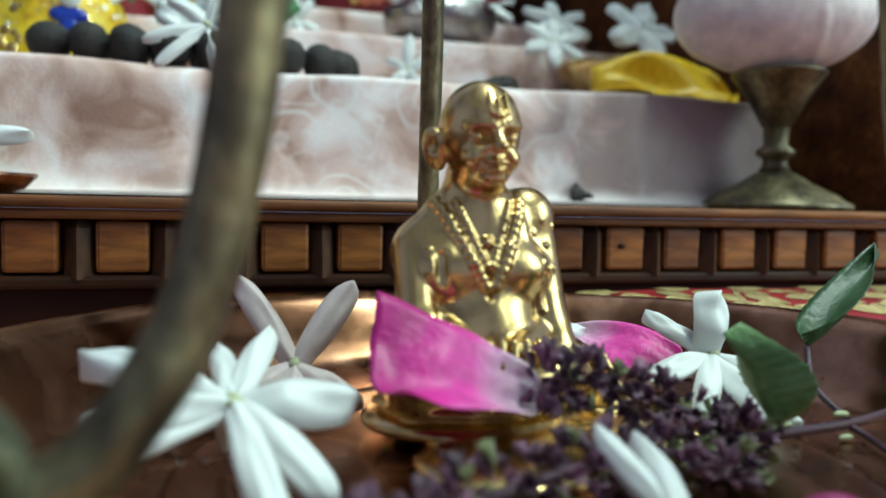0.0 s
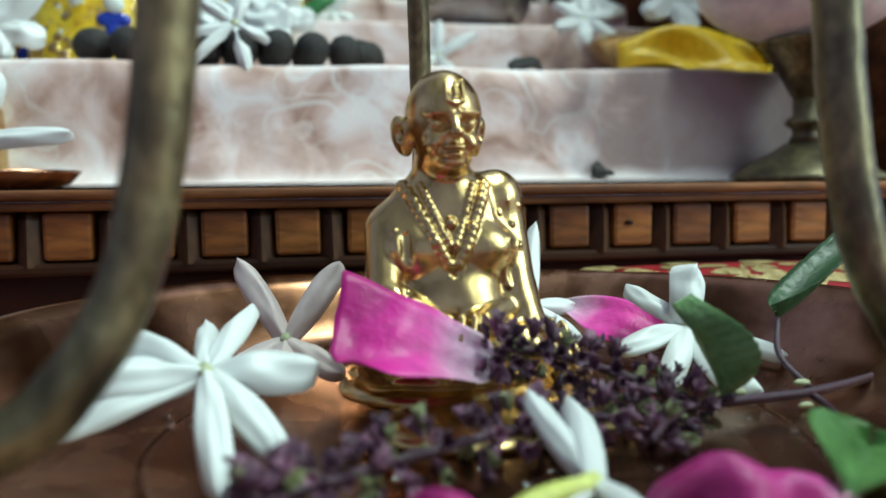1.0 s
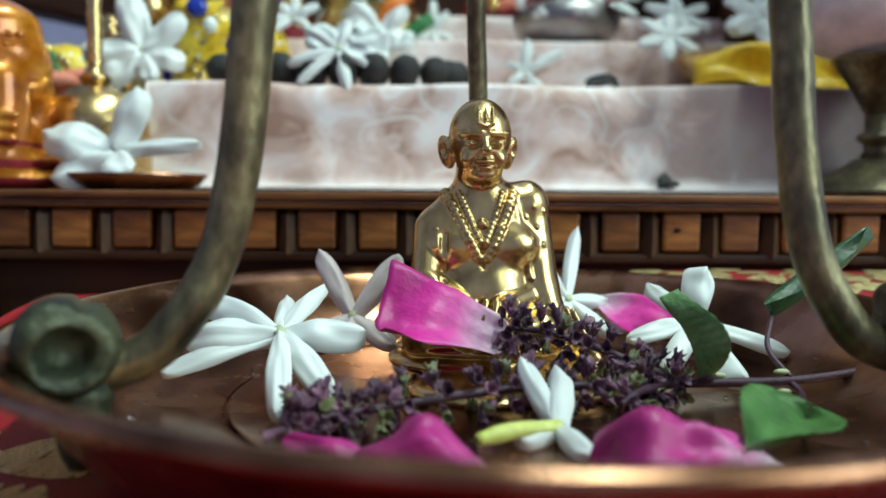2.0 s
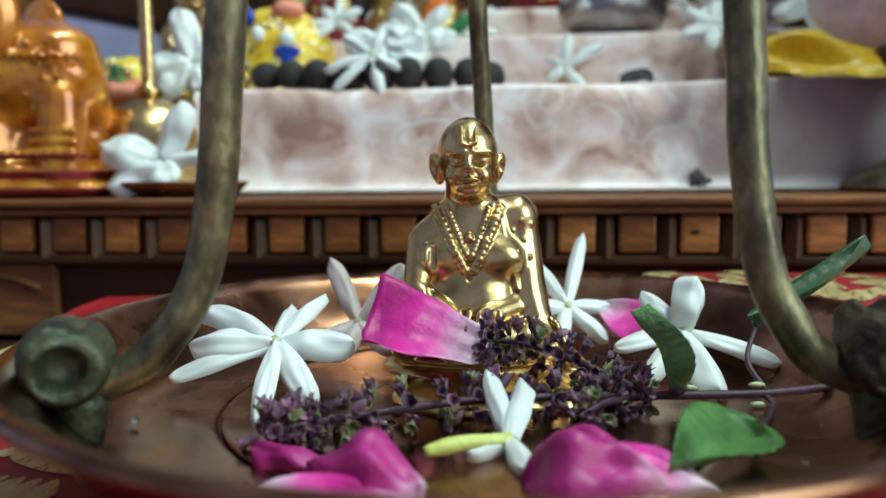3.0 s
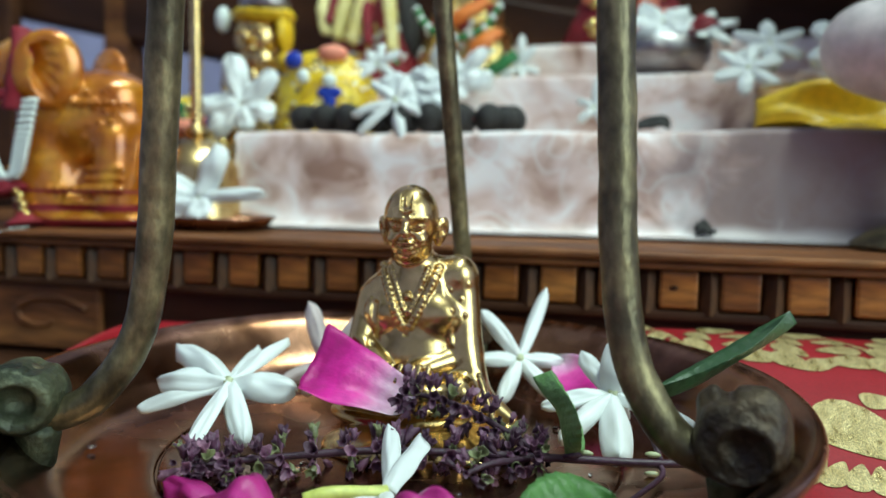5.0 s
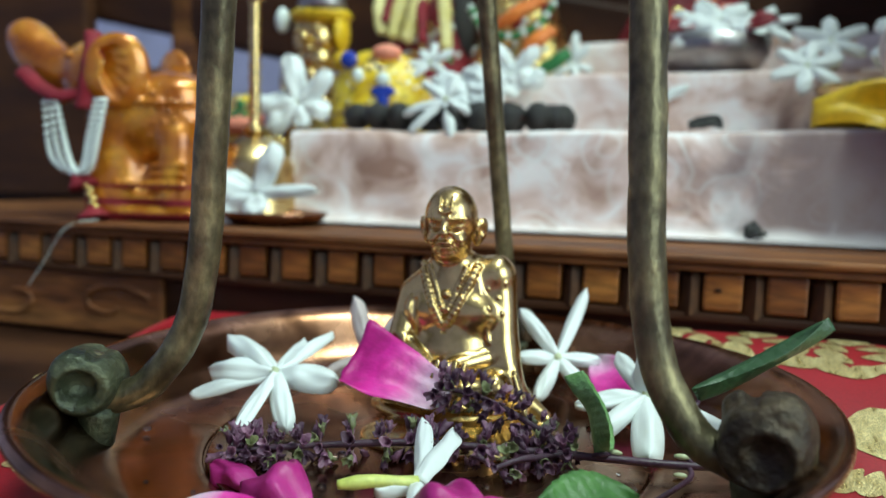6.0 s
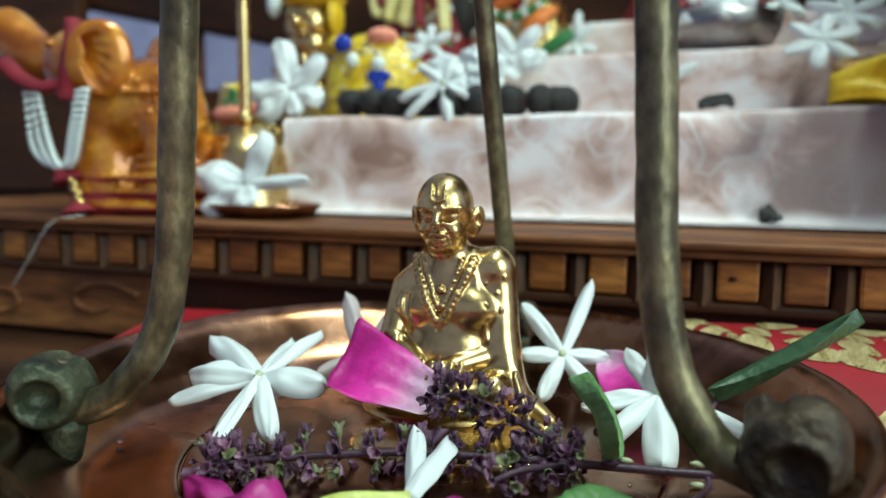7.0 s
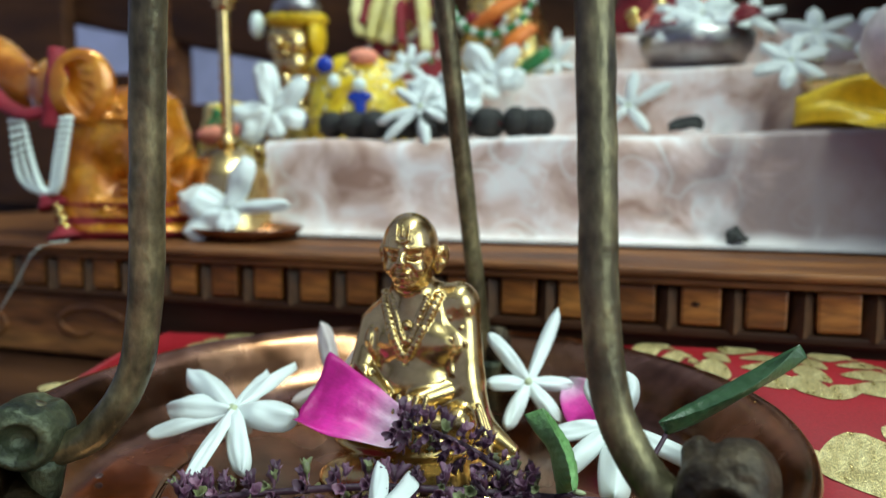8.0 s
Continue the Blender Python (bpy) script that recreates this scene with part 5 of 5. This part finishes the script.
# idols are kept as plain draped forms, one mesh each
def idol(label, at, height, width, dress, crown, face_mat, trims, turn=0, bundle=False, drapes=()):
    h, w = height, width
    full = [(0.0001, 0), (w * 0.50, 0.0), (w * 0.53, h * 0.04), (w * 0.52, h * 0.25), (w * 0.47, h * 0.42), (w * 0.38, h * 0.55), (w * 0.20, h * 0.63), (0.0001, h * 0.65)]
    pieces = [(lathe("p", full if bundle else [(0.0001, 0), (w * 0.50, 0.0), (w * 0.52, h * 0.04), (w * 0.44, h * 0.2), (w * 0.34, h * 0.38), (w * 0.30, h * 0.52), (w * 0.16, h * 0.60), (w * 0.10, h * 0.63)], 28, squash=0.7), dress)]
    for i, v in enumerate(pieces[0][0].vertices):
        a = math.atan2(v.co.y, v.co.x)
        if v.co.z < h * 0.5:
            k = 1 + 0.06 * math.sin(9 * a) * (1 - v.co.z / (h * 0.5))
            v.co.x *= k
            v.co.y *= k
    for path, radius, mat in drapes:
        pieces.append((tube("p", [Vector(q) - Vector(at) for q in path], [radius * 0.7, radius, radius * 0.8], 8, 16, 0.5, 0.3), mat))
    if not bundle:
        bm = bmesh.new()
        ball_bm(bm, (0, 0, h * 0.72), (w * 0.17, w * 0.16, h * 0.115), 18, 12)
        pieces.append((bm_mesh(bm), face_mat))
        pieces.append((lathe("p", [(w * 0.165, h * 0.77), (w * 0.185, h * 0.79), (w * 0.17, h * 0.83), (w * 0.15, h * 0.86), (w * 0.10, h * 0.92), (w * 0.06, h * 0.95), (w * 0.07, h * 0.97), (0.0001, h)], 20), crown))
    for mat, c, r in trims:
        bm = bmesh.new()
        ball_bm(bm, (c[0] * w, c[1] * w, c[2] * h), (r[0] * w, r[1] * w, r[2] * h), 12, 8)
        pieces.append((bm_mesh(bm), mat))
    me = joined("draped_idol", pieces)
    ob = new("draped_idol", me)
    ob.matrix_basis = pose(*at, 0, 0, turn)
    return tagged(ob, label, "idol", "idols on the steps")


def spots(mat, n, seed, r=0.045, low=0.08, high=0.5, slope=0.42):
    q = random.Random(seed)
    out = []
    for _ in range(n):
        z = q.uniform(low, high)
        a = q.uniform(-2.6, -0.5)
        k = 0.52 - slope * z * (1 if slope > 0.3 else z * 2)
        out.append((mat, (k * math.cos(a), k * 0.7 * math.sin(a), z), (r, r * 0.6, r * 0.7)))
    return out


idol("small idol in a full yellow brocade dress with blue stones", (-0.0855, 0.1620, 0.0690), 0.0580, 0.0430, M_dress, M_gold, M_brass,
     [(M_blue, (0.125, -0.36, 0.27), (0.06, 0.03, 0.11)), (M_blue, (0.125, -0.36, 0.32), (0.12, 0.03, 0.045)), (M_pearl, (0.13, -0.38, 0.40), (0.07, 0.04, 0.05)), (M_pearl, (-0.12, -0.37, 0.43), (0.06, 0.04, 0.05)), (M_blue, (-0.24, -0.28, 0.55), (0.09, 0.05, 0.06)), (M_coral, (0.12, -0.22, 0.60), (0.15, 0.12, 0.06)), (M_yellow, (-0.35, -0.10, 0.55), (0.12, 0.12, 0.08))]
     + spots(M_pearl, 26, 2, 0.030, 0.05, 0.5, 0.25) + spots(M_gold, 110, 3, 0.034, 0.02, 0.55, 0.25) + spots(M_brass, 30, 34, 0.040, 0.02, 0.5, 0.25) + spots(M_green, 4, 33, 0.04), 8, bundle=True)
idol("small idol bundled in yellow and green brocade", (-0.1440, 0.1560, 0.0357), 0.0820, 0.0330, M_dress, M_gold, M_brass,
     spots(M_green, 16, 71, 0.07, 0.2, 0.6, 0.25) + spots(M_gold, 40, 72, 0.05, 0.2, 0.6, 0.25) + [(M_coral, (0.0, -0.34, 0.46), (0.30, 0.14, 0.05)), (M_blue, (0.42, -0.25, 0.50), (0.10, 0.10, 0.06))], 0, bundle=True)
idol("brass idol with a yellow and silver turban", (-0.1185, 0.1660, 0.0360), 0.0950, 0.0560, M_gold, M_yellow, M_brass,
     spots(M_pearl, 22, 5, 0.03, 0.3, 0.62) + spots(M_brass, 24, 35, 0.06, 0.3, 0.66) + spots(M_blue, 3, 6, 0.06, 0.3, 0.5)
     + [(M_brass, (0, -0.02, 0.81), (0.19, 0.17, 0.12)), (M_brass, (0.0, -0.19, 0.80), (0.04, 0.05, 0.03)), (M_brass, (0.07, -0.15, 0.83), (0.05, 0.04, 0.02)), (M_brass, (-0.07, -0.15, 0.83), (0.05, 0.04, 0.02)), (M_brass, (0.0, -0.16, 0.755), (0.07, 0.04, 0.018)),
        (M_yellow, (0.04, 0.0, 0.915), (0.26, 0.22, 0.045)), (M_steel, (0.08, -0.06, 0.955), (0.20, 0.17, 0.06)), (M_yellow, (0.22, 0.0, 0.84), (0.05, 0.12, 0.10)), (M_pearl, (-0.28, -0.05, 0.9), (0.06, 0.06, 0.06)), (M_coral, (-0.35, -0.25, 0.42), (0.2, 0.12, 0.04))], 0)
idol("idol in red dress under pale yellow silk drapes", (-0.0870, 0.2200, 0.0984), 0.0760, 0.0520, M_red, M_gold, M_gold,
     spots(M_gold, 50, 7, 0.028, 0.1, 0.66) + spots(M_pearl, 40, 8, 0.026) + spots(M_green, 6, 9, 0.035), 0,
     drapes=[([(x, 0.2060, 0.1500), (x + lean * 0.5, 0.2010, 0.1340), (x + lean, 0.1980, low)], wide, mat) for x, lean, low, wide, mat in (
         (-0.1050, 0.004, 0.1210, 0.0042, M_paleyellow), (-0.0960, -0.003, 0.1260, 0.0036, M_red), (-0.0900, -0.006, 0.1190, 0.0040, M_paleyellow), (-0.0790, -0.010, 0.1170, 0.0046, M_paleyellow), (-0.0740, 0.006, 0.1120, 0.0038, M_paleyellow), (-0.0840, 0.004, 0.1160, 0.0030, M_red))])
LOOP = spline([(-0.0600, 0.2080, 0.1330), (-0.0530, 0.2030, 0.1235), (-0.0395, 0.2010, 0.1180), (-0.0270, 0.2030, 0.1225), (-0.0210, 0.2080, 0.1330)], 24)
idol("dark idol draped with orange cloth and green beads", (-0.0400, 0.2260, 0.0984), 0.0900, 0.0520, M_gold, M_gold, M_gold,
     [(M_pearl if k % 3 == 0 else M_green, ((q.x + 0.0400) / 0.052, (q.y - 0.2260) / 0.052, (q.z - 0.0984) / 0.090), (0.036, 0.036, 0.021)) for k, q in enumerate(LOOP)]
     + spots(M_pearl, 12, 11, 0.03, 0.15, 0.4) + spots(M_gold, 40, 41, 0.03, 0.1, 0.6) + spots(M_red, 4, 32, 0.07, 0.3, 0.55) + [(M_bead, (-0.56, -0.1, 0.3), (0.15, 0.12, 0.22))], 0,
     drapes=[([(-0.0480, 0.2050, 0.1215), (-0.0370, 0.2020, 0.1285), (-0.0260, 0.2060, 0.1350)], 0.0050, M_orange), ([(-0.0200, 0.2040, 0.1210), (-0.0270, 0.2000, 0.1150), (-0.0330, 0.2000, 0.1060)], 0.0052, M_orange), ([(-0.0235, 0.1960, 0.1010), (-0.0170, 0.1950, 0.1050), (-0.0110, 0.1960, 0.1090)], 0.0046, M_green)])
idol("small idol in dark red clothes on the upper step", (0.0350, 0.2720, 0.1222), 0.0700, 0.0700, M_red, M_gold, M_gold, spots(M_coral, 9, 12, 0.08) + spots(M_gold, 9, 13, 0.05), 0)


def right_side():
    # steel bowl of petals on the second step
    b = thing("steel_bowl", (0.0480, 0.2080, 0.0984), "dull steel bowl filled with white and maroon petals", "bowl")
    put("bowl_body", lathe("bowl_body", [(0.0001, 0), (0.0140, 0.0), (0.0190, 0.0030), (0.0225, 0.0090), (0.0235, 0.0150), (0.0228, 0.0150), (0.0205, 0.0080), (0.0001, 0.0030)], 40), M_steel, b)
    for k, (x, y) in enumerate(((0.028, 0.192), (0.060, 0.190), (0.045, 0.200))):
        me = petal("rose_petal", (0, 0, 0), (0.012, 0.002, 0.004), 0.010, (0, -0.6, 0.8), 0.002, 0.2, "rose", 0.0005, 0.2, k)
        ob = put("rose_petal", me, M_red)
        ob.location = (x, y, 0.1135)
        tagged(ob, "dried maroon rose petal on the bowl", "petal", "maroon petals")
    # folded yellow cloth with a brass bowl behind
    me = petal("yellow_flower_petal", (0.0780, 0.1320, 0.0745), (0.1280, 0.1300, 0.0725), 0.0210, (0, -0.8, 0.55), 0.0035, 0.2, "long", 0.0012, 0.25, 4, 22, 12)
    tagged(put("yellow_cloth", me, M_yellow), "folded bright yellow satin cloth on the step", "cloth")
    d = thing("brass_bowl", (0.1080, 0.1640, 0.0696), "shallow brass bowl holding white flowers", "bowl")
    put("bowl_body", lathe("bowl_body", [(0.0001, 0), (0.0110, 0.0), (0.0180, 0.0060), (0.0240, 0.0160), (0.0255, 0.0185), (0.0246, 0.0188), (0.0170, 0.0080), (0.0001, 0.0040)], 40), M_brass, d)
    # brass stand with a conch
    s = thing("brass_lamp_stand", (0.1200, 0.0960, 0.0357), "brass pedestal stand with a wide turned foot", "stand")
    put("foot", lathe("foot", [(0.0001, 0), (0.0205, 0.0), (0.0212, 0.0010), (0.0204, 0.0020), (0.0180, 0.0034), (0.0172, 0.0042), (0.0100, 0.0078), (0.0056, 0.0110), (0.0001, 0.0112)], 48), M_oldbrass, s)
    put("stem", lathe("stem", [(0.0001, 0.0110), (0.0046, 0.0112), (0.0034, 0.0135), (0.0036, 0.0150), (0.0054, 0.0162), (0.0054, 0.0174), (0.0034, 0.0188), (0.0036, 0.0240), (0.0001, 0.0242)], 32), M_oldbrass, s)
    put("cup", lathe("cup", [(0.0001, 0.0240), (0.0040, 0.0242), (0.0080, 0.0320), (0.0125, 0.0386), (0.0132, 0.0394), (0.0128, 0.0400), (0.0080, 0.0360), (0.0001, 0.0340)], 40), M_oldbrass, s)
    c = Clay((-0.034, -0.022, -0.022), (0.034, 0.022, 0.022), 0.0007)
    c.egg((0, 0, 0), (0.0280, 0.0165, 0.0165), 0.001)
    c.egg((-0.018, 0, 0.002), (0.0130, 0.0120, 0.0125), 0.002)
    for k in range(5):
        c.egg((0.004 + 0.0055 * k, 0, 0.001 * k), (0.0022, 0.0160 - 0.0022 * k, 0.0160 - 0.0022 * k), 0.0015)
    ob = put("conch_shell", c.skin("conch_shell"), M_conch)
    ob.matrix_basis = pose(0.1200, 0.0960, 0.0912, 0, -6, -14)
    tagged(ob, "large pinkish white conch shell on the brass stand", "shell")


right_side()


# a loose thread hanging over the ledge
tagged(put("loose_thread", tube("loose_thread", [(-0.1440, 0.0640, 0.0362), (-0.1500, 0.0566, 0.0340), (-0.1590, 0.0562, 0.0230), (-0.1670, 0.0560, 0.0130)], [0.00016, 0.00012], 6, 24), M_pearl), "loose white thread hanging over the wooden ledge", "thread")
